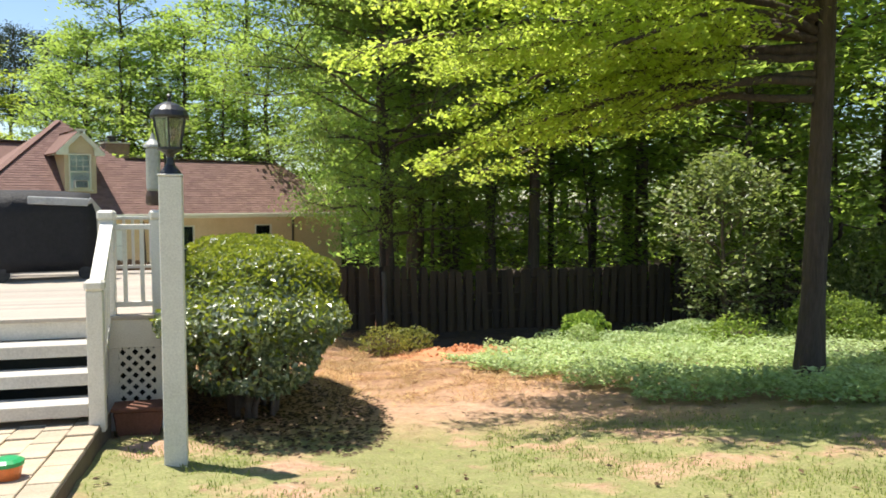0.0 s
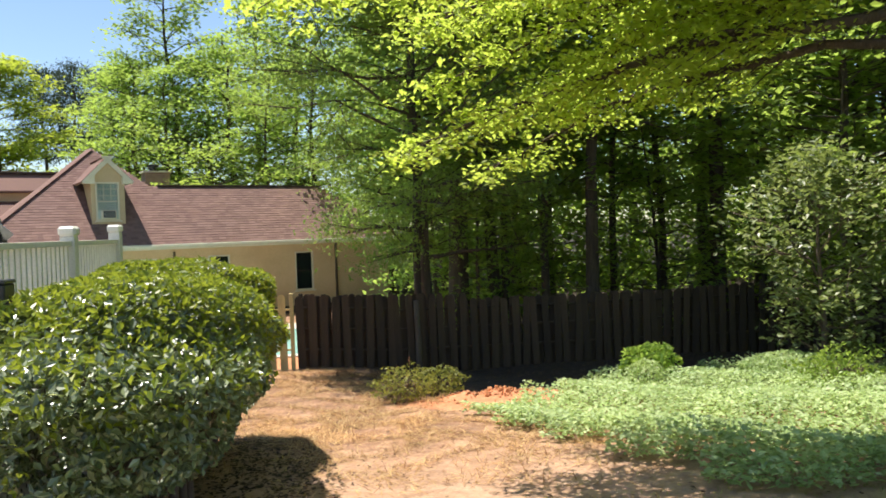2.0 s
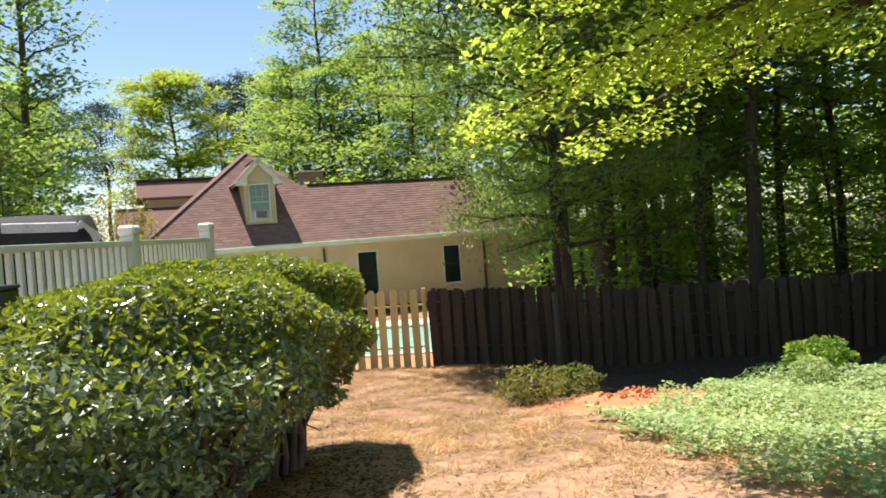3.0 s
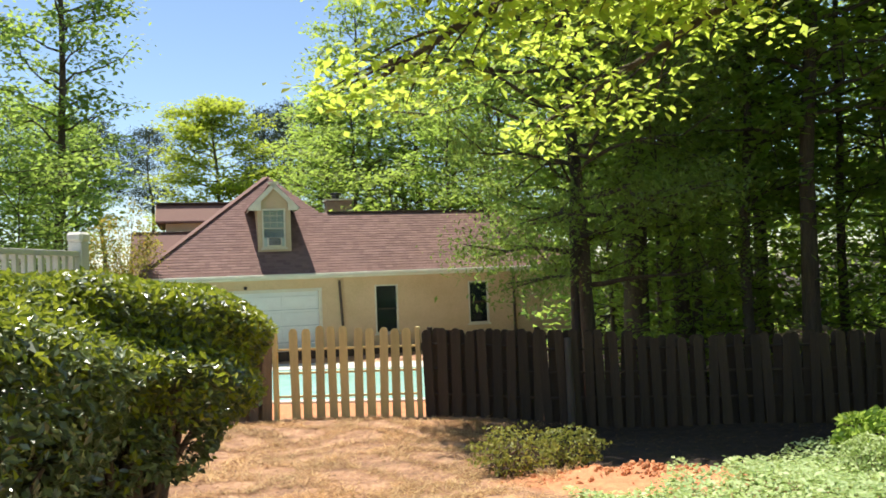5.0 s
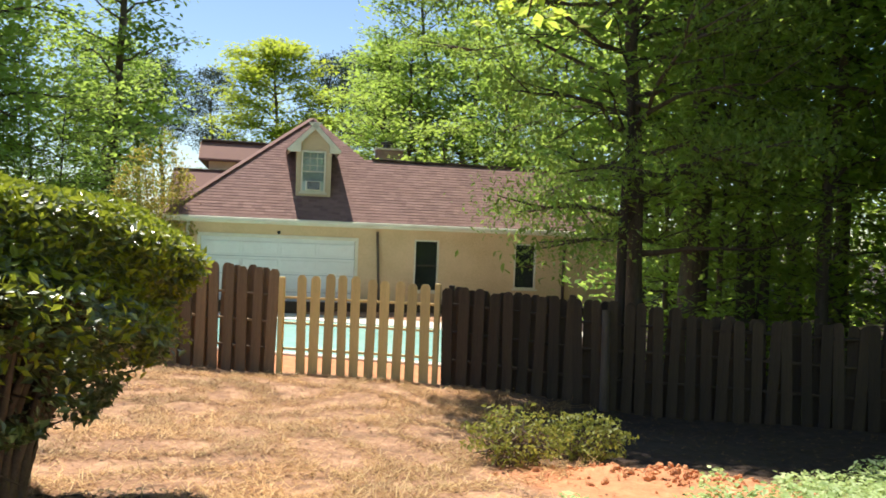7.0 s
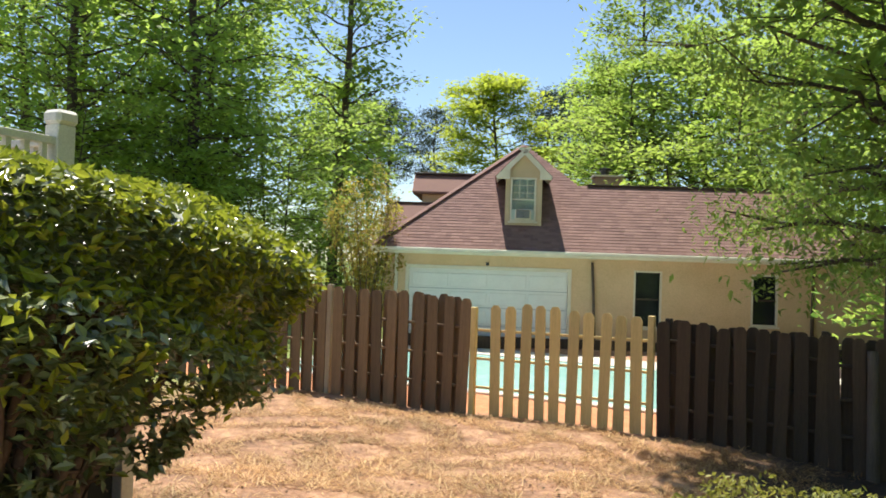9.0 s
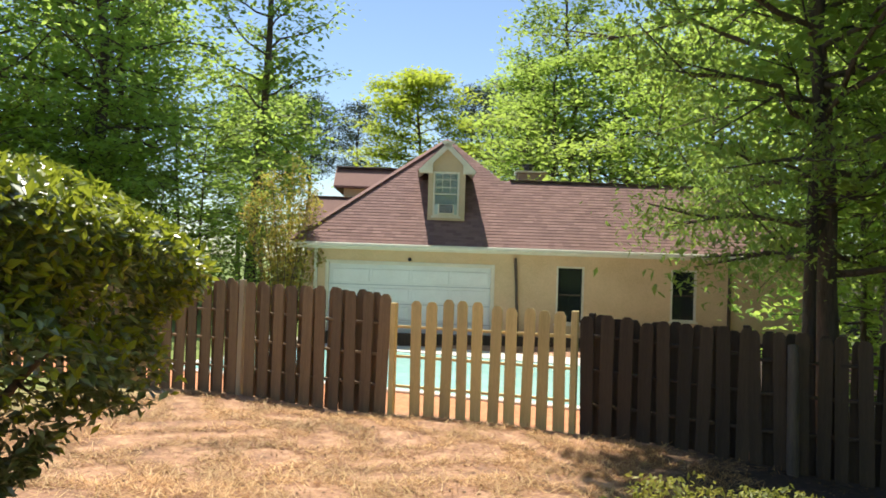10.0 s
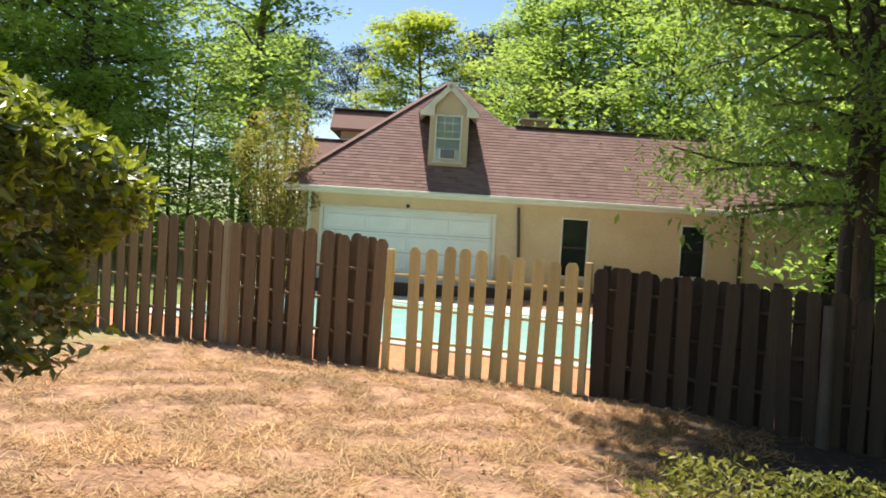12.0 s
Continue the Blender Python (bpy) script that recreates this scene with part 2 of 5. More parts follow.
def np_mesh(name, verts, quads, mat, smooth_faces=False):
    verts, quads = np.asarray(verts, np.float32).reshape(-1, 3), np.asarray(quads, np.int32).reshape(-1, 4)
    me = bpy.data.meshes.new(name)
    me.vertices.add(len(verts))
    me.vertices.foreach_set("co", verts.ravel())
    me.loops.add(quads.size)
    me.loops.foreach_set("vertex_index", quads.ravel())
    me.polygons.add(len(quads))
    me.polygons.foreach_set("loop_start", np.arange(0, quads.size, 4, dtype=np.int32))
    me.polygons.foreach_set("use_smooth", np.full(len(quads), smooth_faces))
    me.materials.append(mat)
    me.update(calc_edges=True)
    return me


def child(name, me, parent, label="", kind=""):
    ob = new(name, me)
    ob.parent = parent
    return tagged(ob, label=label, kind=kind)


def part(name, bm, mat, parent, label=""):
    me = bpy.data.meshes.new(name)
    bm.to_mesh(me)
    bm.free()
    me.materials.append(mat)
    return child(name, me, parent, label)


def thing(name, label, category, at=(0, 0, 0), rz=0.0, group="", kind=""):
    ob = new(name)
    ob.matrix_world = pose(*at, 0, 0, rz)
    return tagged(ob, label, category, group, kind)


def box(x0, x1, y0, y1, z0, z1, bevel=0.004):
    bm = bmesh.new()
    bmesh.ops.create_cube(bm, size=1)
    for v in bm.verts:
        v.co = ((x0 + x1) / 2 + v.co.x * (x1 - x0), (y0 + y1) / 2 + v.co.y * (y1 - y0), (z0 + z1) / 2 + v.co.z * (z1 - z0))
    if bevel:
        bmesh.ops.bevel(bm, geom=bm.edges[:], offset=bevel, segments=1, affect="EDGES")
    return bm


def bar(a, b, w, d, up=(0, 0, 1), bevel=0.003):
    """A bar from a to b, w wide and d deep."""
    a, b = Vector(a), Vector(b)
    bm = box(-w / 2, w / 2, -d / 2, d / 2, 0, (b - a).length, bevel)
    z = (b - a).normalized()
    y = Vector(up)
    x = y.cross(z)
    if x.length < 1e-4:
        x = Vector((1, 0, 0))
    x.normalize()
    y = z.cross(x)
    m = Matrix((x, y, z)).transposed().to_4x4()
    m.translation = a
    bm.transform(m)
    return bm


def prism(points, axis, a, b):
    """A polygon of (u, v) drawn out from a to b along x ('x': u=y, v=z) or y ('y': u=x, v=z)."""
    bm = bmesh.new()
    put = (lambda u, v, w: (w, u, v)) if axis == "x" else (lambda u, v, w: (u, w, v))
    lo, hi = [bm.verts.new(put(u, v, a)) for u, v in points], [bm.verts.new(put(u, v, b)) for u, v in points]
    n = len(points)
    for i in range(n):
        bm.faces.new((lo[i], lo[(i + 1) % n], hi[(i + 1) % n], hi[i]))
    bm.faces.new(lo[::-1]), bm.faces.new(hi)
    bmesh.ops.recalc_face_normals(bm, faces=bm.faces[:])
    return bm


def lathe(profile, sides=16):
    """A turned body from (radius, height) pairs."""
    bm = bmesh.new()
    rings = [[bm.verts.new((r * math.cos(2 * math.pi * k / sides), r * math.sin(2 * math.pi * k / sides), z)) for k in range(sides)] for r, z in profile]
    for p, q in zip(rings, rings[1:]):
        for k in range(sides):
            bm.faces.new((p[k], p[(k + 1) % sides], q[(k + 1) % sides], q[k]))
    bm.faces.new(rings[0][::-1]), bm.faces.new(rings[-1])
    return bm


def tube(path, radii, sides=7):
    """Verts and quads of a tapered tube along a path."""
    path, radii = np.asarray(path, float), np.asarray(radii, float)
    tan = np.gradient(path, axis=0)
    tan /= np.linalg.norm(tan, axis=1, keepdims=True) + 1e-9
    ref = np.where(np.abs(tan[:, 2:]) > 0.9, [[1.0, 0, 0]], [[0, 0, 1.0]])
    u = np.cross(tan, ref)
    u /= np.linalg.norm(u, axis=1, keepdims=True) + 1e-9
    v = np.cross(tan, u)
    ang = np.arange(sides) * 2 * np.pi / sides
    ring = path[:, None] + radii[:, None, None] * (np.cos(ang)[None, :, None] * u[:, None] + np.sin(ang)[None, :, None] * v[:, None])
    n = len(path)
    i, k = np.meshgrid(np.arange(n - 1), np.arange(sides), indexing="ij")
    k2 = (k + 1) % sides
    quads = np.stack([i * sides + k, i * sides + k2, (i + 1) * sides + k2, (i + 1) * sides + k], -1).reshape(-1, 4)
    return ring.reshape(-1, 3), quads


class Wood:
    """Gathers tubes into one mesh."""

    def __init__(self):
        self.v, self.q, self.n = [], [], 0

    def add(self, path, radii, sides=7):
        v, q = tube(path, radii, sides)
        self.v.append(v), self.q.append(q + self.n)
        self.n += len(v)

    def mesh(self, name, mat):
        return np_mesh(name, np.concatenate(self.v), np.concatenate(self.q), mat, True)


def leaves(rng, centres, size, aspect=0.5, up=0.6, droop=0.0, spread=0.35, out=None):
    """A folded rhombus for every centre: up, how far leaves lie flat."""
    c = np.asarray(centres, float)
    n = len(c)
    L = size * (1 + spread * rng.uniform(-1, 1, n))[:, None]
    nor = rng.normal(size=(n, 3))
    nor /= np.linalg.norm(nor, axis=1, keepdims=True)
    if out is None:
        nor[:, 2] = np.abs(nor[:, 2])
    else:
        nor = nor * 0.62 + out * 0.38
    nor = nor * (1 - up) + np.array([0, 0, 1.0]) * up
    nor /= np.linalg.norm(nor, axis=1, keepdims=True)
    a = np.cross(nor, rng.normal(size=(n, 3)))
    a /= np.linalg.norm(a, axis=1, keepdims=True) + 1e-9
    a[:, 2] -= droop
    b = np.cross(nor, a)
    base, tip = c - a * L * 0.5, c + a * L * 0.5
    mid = c - a * L * 0.06 + nor * L * 0.08
    v = np.stack([base, mid + b * L * aspect * 0.5, tip, mid - b * L * aspect * 0.5], 1).reshape(-1, 3)
    return v, np.arange(4 * n).reshape(-1, 4)


def clusters(rng, centres, count, sxy, sz):
    """Points scattered about the centres, count in all."""
    c = np.asarray(centres, float)
    k = rng.integers(0, len(c), count)
    r = rng.normal(size=(count, 3)) * np.array([sxy, sxy, sz])
    return c[k] + r


def grow(name, label, seed, h, r, base, spread, limbs, count, size, leaf, bark=None, profile="round", sxy=0.45, sz=0.16, rise=0.5, lean=(0, 0), aspect=0.55, up=0.5, category="tree", droop=0.0):
    """A tree: bent tapered trunk, limbs with twigs, and a crown of sprays of leaves."""
    rng = np.random.default_rng(seed)
    tree = thing(name, label, category)
    w = Wood()
    t = np.linspace(0, 1, 11)
    wig = np.cumsum(rng.normal(size=(11, 2)) * 0.012 * h, axis=0) * t[:, None]
    path = np.stack([wig[:, 0] + lean[0] * t ** 1.5 * h, wig[:, 1] + lean[1] * t ** 1.5 * h, t * h - 0.15], 1)
    w.add(path, r * (1 - 0.86 * t) * np.where(t < 0.05, 1.35, 1.0), 9)
    tips = []
    for i in range(limbs):
        f = base + (0.98 - base) * (i + rng.uniform(0, 0.8)) / limbs
        f = min(f, 0.985)
        start = np.array([np.interp(f, t, path[:, j]) for j in range(3)])
        g = (f - base) / (1 - base)
        prof = {"round": math.sin(math.pi * min(1, 0.18 + 0.82 * g)) ** 0.7, "cone": 1.05 - g, "column": 0.75 + 0.3 * math.sin(3 * g), "flat": 0.6 + 0.5 * g}[profile]
        ln = max(0.25, spread * prof * rng.uniform(0.65, 1.15))
        az = i * 2.4 + rng.uniform(-0.5, 0.5)
        el = rise * rng.uniform(0.4, 1.3) + 0.25 * g
        d = np.array([math.cos(az) * math.cos(el), math.sin(az) * math.cos(el), math.sin(el)])
        s = np.linspace(0, 1, 6)[:, None]
        limb = start + d * ln * s + np.array([0, 0, -0.16 * ln]) * s ** 2 + np.cumsum(rng.normal(size=(6, 3)) * 0.035 * ln, axis=0) * (s > 0)
        rr = r * 0.34 * (1 - 0.7 * f) * (1 - 0.85 * s[:, 0]) + 0.006
        w.add(limb, rr, 5)
        for k in range(4):
            q = rng.uniform(0.3, 1.0)
            p0 = np.array([np.interp(q, s[:, 0], limb[:, j]) for j in range(3)])
            d2 = d + rng.normal(size=3) * 0.65
            d2[2] = d2[2] * 0.5 + 0.08
            d2 /= np.linalg.norm(d2)
            l2 = ln * rng.uniform(0.25, 0.5)
            tw = p0 + d2 * l2 * np.linspace(0, 1, 4)[:, None]
            w.add(tw, np.array([0.4, 0.3, 0.2, 0.1]) * rr[0] * 0.8 + 0.004, 4)
            tips += [tw[1], tw[2], tw[3], tw[3]]
        tips += [limb[3], limb[4], limb[5], limb[5]]
    child("trunk", w.mesh("trunk", bark or M_BARK), tree, "bark-brown trunk with limbs")
    v, q = leaves(rng, clusters(rng, tips, count, sxy, sz), size, aspect, up, droop)
    child("crown", np_mesh("crown", v, q, leaf), tree)
    return tree


def place(ob, x, y, s=1.0, rz=0.0, sz=None, z=None):
    """A copy of a thing stood on the ground."""
    m = pose(x, y, gz(x, y) if z is None else z, 0, 0, rz) @ Matrix.Diagonal((s, s, sz or s, 1))
    return copy_thing(ob, m)


def park(ob, x, y, s=1.0, rz=0.0, sz=None):
    """Stands the first of a kind on the ground."""
    ob.matrix_world = pose(x, y, gz(x, y), 0, 0, rz) @ Matrix.Diagonal((s, s, sz or s, 1))
    return ob

# ---------------------------------------------------------------- ground
def steps(*runs):
    out = []
    for a, b, d in runs:
        out += list(np.arange(a, b, d))
    return np.array(out)


gx = steps((-400, -40, 40), (-40, -10, 2.0), (-10, -3, 0.5), (-3, 12, 0.16), (12, 18, 0.5), (18, 40, 2.0), (40, 401, 40))
gy = steps((-80, -8, 8), (-8, 2, 0.5), (2, 22.5, 0.16), (22.5, 32, 0.4), (32, 60, 2.0), (60, 420, 40))
GX, GY = np.meshgrid(gx, gy)
rng = np.random.default_rng(5)
GZ = ground(GX, GY) + rng.normal(size=GX.shape) * 0.010 * ((GX > -3) & (GX < 12) & (GY > 2) & (GY < 21))
ii, jj = np.meshgrid(np.arange(len(gy) - 1), np.arange(len(gx) - 1), indexing="ij")
w_ = len(gx)
gq = np.stack([ii * w_ + jj, ii * w_ + jj + 1, (ii + 1) * w_ + jj + 1, (ii + 1) * w_ + jj], -1).reshape(-1, 4)

M_GROUND, nt, gbs, _ = node_mat("yard_soil")
tcn, sep = nt.nodes.new("ShaderNodeTexCoord"), nt.nodes.new("ShaderNodeSeparateXYZ")
nt.links.new(tcn.outputs["Object"], sep.inputs[0])


def math_node(op, a, b=0.0, c=0.0):
    n = nt.nodes.new("ShaderNodeMath")
    n.operation = op
    for s_, v in zip(n.inputs, (a, b, c)):
        if isinstance(v, (int, float)):
            s_.default_value = v
        else:
            nt.links.new(v, s_)
    return n.outputs[0]


def band(v, a, b):
    n = nt.nodes.new("ShaderNodeMapRange")
    n.interpolation_type = "SMOOTHSTEP"
    nt.links.new(v, n.inputs[0])
    n.inputs[1].default_value, n.inputs[2].default_value = a, b
    return n.outputs[0]


nz1, nz2, nz3 = noise_fac(nt, 0.9, 5, 0.65), noise_fac(nt, 7.0, 5, 0.7), noise_fac(nt, 45.0, 3, 0.7)
nz4 = noise_fac(nt, 2.6, 6, 0.75)
straw = ramp(nt, nz4, [(0.36, (0.13, 0.05, 0.026)), (0.5, (0.34, 0.16, 0.085)), (0.64, (0.56, 0.33, 0.19))])
dirt = ramp(nt, nz2, [(0.28, (0.31, 0.16, 0.10)), (0.52, (0.49, 0.285, 0.185)), (0.78, (0.62, 0.42, 0.29))])
lawn = ramp(nt, nz2, [(0.3, (0.15, 0.17, 0.045)), (0.55, (0.18, 0.235, 0.055)), (0.75, (0.31, 0.32, 0.11))])
# litter tones set below dry-leaf colour to paint in tree shade
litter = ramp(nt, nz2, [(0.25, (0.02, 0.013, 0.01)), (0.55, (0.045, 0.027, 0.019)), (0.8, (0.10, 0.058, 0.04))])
clay = ramp(nt, nz2, [(0.25, (0.42, 0.15, 0.07)), (0.6, (0.62, 0.27, 0.13)), (0.8, (0.72, 0.38, 0.2))])
wob = math_node("MULTIPLY_ADD", nz1, 3.2, -1.6)
yy, xx = math_node("ADD", sep.outputs[1], wob), math_node("ADD", sep.outputs[0], wob)
col = mix_col(nt, band(yy, 9.0, 13.5), dirt, straw)
col = mix_col(nt, math_node("MULTIPLY", band(yy, 9.3, 7.2), band(nz1, 0.36, 0.5)), col, lawn)
col = mix_col(nt, 0.3, col, ramp(nt, nz3, [(0.3, (0.16, 0.09, 0.05)), (0.7, (0.62, 0.46, 0.30))]))
# leaf litter with painted shade under the trees along the fence and beyond it
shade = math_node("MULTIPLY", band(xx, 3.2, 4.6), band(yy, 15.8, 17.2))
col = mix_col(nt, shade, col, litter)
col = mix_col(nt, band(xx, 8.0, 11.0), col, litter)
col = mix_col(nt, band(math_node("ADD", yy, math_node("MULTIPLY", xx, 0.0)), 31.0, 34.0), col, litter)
col = mix_col(nt, band(xx, -3.0, -7.0), col, lawn)
# clay: the mound, and the strip behind the fence
mx_ = math_node("DIVIDE", math_node("SUBTRACT", sep.outputs[0], 5.7), 1.5)
my_ = math_node("DIVIDE", math_node("SUBTRACT", sep.outputs[1], 15.75), 0.85)
rr_ = math_node("ADD", math_node("ADD", math_node("MULTIPLY", mx_, mx_), math_node("MULTIPLY", my_, my_)), math_node("MULTIPLY", wob, 0.3))
col = mix_col(nt, band(rr_, 1.25, 0.5), col, clay)
strip = math_node("MULTIPLY", band(sep.outputs[1], 21.1, 21.5), band(sep.outputs[1], 23.6, 23.2))
col = mix_col(nt, math_node("MULTIPLY", strip, band(sep.outputs[0], 6.5, 4.5)), col, clay)
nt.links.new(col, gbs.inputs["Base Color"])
gbs.inputs["Roughness"].default_value = 0.95
bump(nt, gbs, nz2, 0.7, 0.05)
yard = new("ground", np_mesh("ground", np.stack([GX, GY, GZ], -1).reshape(-1, 3), gq, M_GROUND, True))
tagged(yard, "sloping yard of straw, bare clay and thin lawn", "ground", kind="structure")

# ---------------------------------------------------------------- neighbour's house
HY, HB = 30.68, 0.06          # front wall, floor; the house stands askew to the fence
EY, EZ, PITCH = 30.2, 2.78, 0.875   # eave edge and slope
house = thing("house", "beige stucco house with brown shingle roof behind the fence", "house")
POOL_AT = pose(-1.0, 26.02, 0)
HOUSE_AT = pose(-0.228, 32.296, 0, 0, 0, 23.43) @ Matrix.Translation((0, -HY, 0))
house.matrix_world = HOUSE_AT
WX0, WX1 = -7.22, 6.83


def wall_with_holes(x0, x1, z0, z1, y0, y1, holes, mat, parent, name="wall"):
    """A wall along x with rectangular openings through it."""
    bm = bmesh.new()
    xs = sorted({x0, x1, *[v for h in holes for v in h[:2]]})
    zs = sorted({z0, z1, *[v for h in holes for v in h[2:]]})
    solid = [[not any(h[0] < (a + b) / 2 < h[1] and h[2] < (c + d) / 2 < h[3] for h in holes) for c, d in zip(zs, zs[1:])] for a, b in zip(xs, xs[1:])]
    for i, (a, b) in enumerate(zip(xs, xs[1:])):
        for j, (c, d) in enumerate(zip(zs, zs[1:])):
            if not solid[i][j]:
                continue
            for y in (y0, y1):
                bm.faces.new([bm.verts.new(p) for p in ((a, y, c), (b, y, c), (b, y, d), (a, y, d))])
            for di, dj, pts in ((-1, 0, ((a, c), (a, d))), (1, 0, ((b, c), (b, d))), (0, -1, ((a, c), (b, c))), (0, 1, ((a, d), (b, d)))):
                u, v = i + di, j + dj
                if not (0 <= u < len(solid) and 0 <= v < len(solid[0])) or not solid[u][v]:
                    (p, q), (s_, t_) = pts
                    bm.faces.new([bm.verts.new(k) for k in ((p, y0, q), (s_, y0, t_), (s_, y1, t_), (p, y1, q))])
    bmesh.ops.remove_doubles(bm, verts=bm.verts[:], dist=1e-5)
    bmesh.ops.recalc_face_normals(bm, faces=bm.faces[:])
    return part(name, bm, mat, parent)


GAR = (-6.59, -2.12, HB, 2.19)
WIN1, WIN2 = (-0.30, 0.47, 0.72, 2.31), (2.90, 3.62, 0.88, 2.31)
wall_with_holes(WX0, WX1, HB - 0.3, 2.62, HY, HY + 0.22, [GAR, WIN1, WIN2], M_STUCCO, house)
part("wall", box(WX0, WX0 + 0.22, HY + 0.22, 37.4, HB - 0.3, 2.62, 0), M_STUCCO, house)
part("wall", box(WX1 - 0.22, WX1, HY + 0.22, 34.6, HB - 0.3, 2.62, 0), M_STUCCO, house)
part("wall", box(WX0 + 0.22, WX1 - 0.22, 34.4, 34.6, HB - 0.3, 2.62, 0), M_STUCCO, house)

# garage door: four sections with raised panels
gd = part("garage_door", box(GAR[0], GAR[1], HY + 0.07, HY + 0.11, GAR[2], GAR[3], 0), M_GARAGE, house, "white sectional garage door with raised panels")
for k in range(4):
    z0 = GAR[2] + 0.03 + k * 0.515
    for j in range(4):
        x0 = GAR[0] + 0.09 + j * 1.10
        part("panel", box(x0, x0 + 1.02, HY + 0.048, HY + 0.067, z0 + 0.06, z0 + 0.43, 0.012), M_GARAGE, gd)
    if k:
        part("section_joint", box(GAR[0] + 0.01, GAR[1] - 0.01, HY + 0.062, HY + 0.069, z0 - 0.012, z0 + 0.006, 0), M_GREYCLOTH, gd)
for x0, x1, z0, z1 in ((GAR[0] - 0.1, GAR[0], HB, GAR[3] + 0.1), (GAR[1], GAR[1] + 0.1, HB, GAR[3] + 0.1), (GAR[0], GAR[1], GAR[3], GAR[3] + 0.1)):
    part("door_trim", box(x0, x1, HY - 0.025, HY + 0.06, z0, z1), M_TRIM, house)


def window(x0, x1, z0, z1, y, parent, blind, rails=1):
    """A sash window set in a wall that faces -y."""
    # without a blind, a near-black sheet stands in for the unlit room
    w = part("window", box(x0, x1, y + 0.12, y + 0.14, z0, z1, 0), M_CURTAIN if blind else M_UNLIT, parent, "white-framed sash window")
    f = 0.05
    for a, b, c, d in ((x0, x0 + f, z0, z1), (x1 - f, x1, z0, z1), (x0 + f, x1 - f, z1 - f, z1), (x0 + f, x1 - f, z0, z0 + f)):
        part("window_frame", box(a, b, y - 0.02, y + 0.09, c, d), M_TRIM, w)
    zm = (z0 + z1) / 2
    part("meeting_rail", box(x0 + f, x1 - f, y + 0.02, y + 0.07, zm - 0.02, zm + 0.02), M_TRIM if blind else M_BROWN, w)
    pane = part("pane", box(x0 + f, x1 - f, y + 0.045, y + 0.051, z0 + f, z1 - f, 0), M_GLASS, w)
    pane.visible_shadow = False
    part("window_sill", box(x0 - 0.05, x1 + 0.05, y - 0.05, y + 0.02, z0 - 0.05, z0 - 0.001), M_TRIM, w)
    return w


window(*WIN1, HY, house, False)
window(*WIN2, HY, house, False)
part("downspout", bar((-6.95, HY - 0.06, 2.6), (-6.95, HY - 0.06, HB), 0.09, 0.07), M_TRIM, house, "cream downspout")
part("downspout", bar((-1.46, HY - 0.06, 2.5), (-1.42, HY - 0.06, 1.8), 0.075, 0.07), M_BROWN, house, "crooked brown downspout")
part("downspout", bar((-1.42, HY - 0.06, 1.81), (-1.34, HY - 0.06, HB), 0.075, 0.07), M_BROWN, house, "crooked brown downspout")
part("downspout", bar((4.53, HY - 0.06, 2.6), (4.53, HY - 0.06, HB), 0.075, 0.07), M_BROWN, house, "dark brown downspout")
wl = part("wall_lamp", lathe([(0.02, 0), (0.05, 0.03), (0.045, 0.09), (0.01, 0.1)], 10), M_BLACK, house, "small black wall lamp above the garage door")
wl.location = (-4.38, HY - 0.05, 2.31)

# fascia, soffit and gutter along the front
X0, X1 = -7.62, 7.15
part("soffit", box(X0 + 0.02, X1 - 0.02, EY + 0.03, HY + 0.05, EZ - 0.17, EZ - 0.15, 0), M_TRIM, house)
part("fascia", box(X0, X1, EY, EY + 0.028, EZ - 0.19, EZ - 0.03), M_TRIM, house, "cream fascia board")
part("gutter", box(X0, X1, EY - 0.10, EY - 0.003, EZ - 0.13, EZ - 0.02, 0.02), M_TRIM, house, "cream gutter")

# roof shell: pyramid on the left, lower ridge running right
PK = Vector((-3.32, 34.20, EZ + (34.20 - EY) * PITCH))
RY = 32.55
RE, VA = X1 - (RY - EY), -1.75
RZ = EZ + (RY - EY) * PITCH
bm = bmesh.new()
pts = {"fl": (X0, EY, EZ), "fr": (X1, EY, EZ), "pk": tuple(PK), "va": (VA, RY, RZ), "re": (RE, RY, RZ), "br": (X1, 34.9, EZ), "bm": (VA, 34.9, EZ),
       "bl": (X0, 38.2, EZ), "bb": (VA, 38.2, EZ)}
V = {k: bm.verts.new(p) for k, p in pts.items()}
for f in (("fl", "fr", "re", "va", "pk"), ("fr", "br", "re"), ("va", "re", "br", "bm"), ("fl", "pk", "bl"), ("pk", "va", "bm", "bb"), ("pk", "bb", "bl")):
    bm.faces.new([V[k] for k in f])
bmesh.ops.translate(bm, verts=bm.verts[:], vec=(0, 0, -0.012))
roof = part("roof", bm, M_SHINGLE, house, "brown asphalt shingle roof")

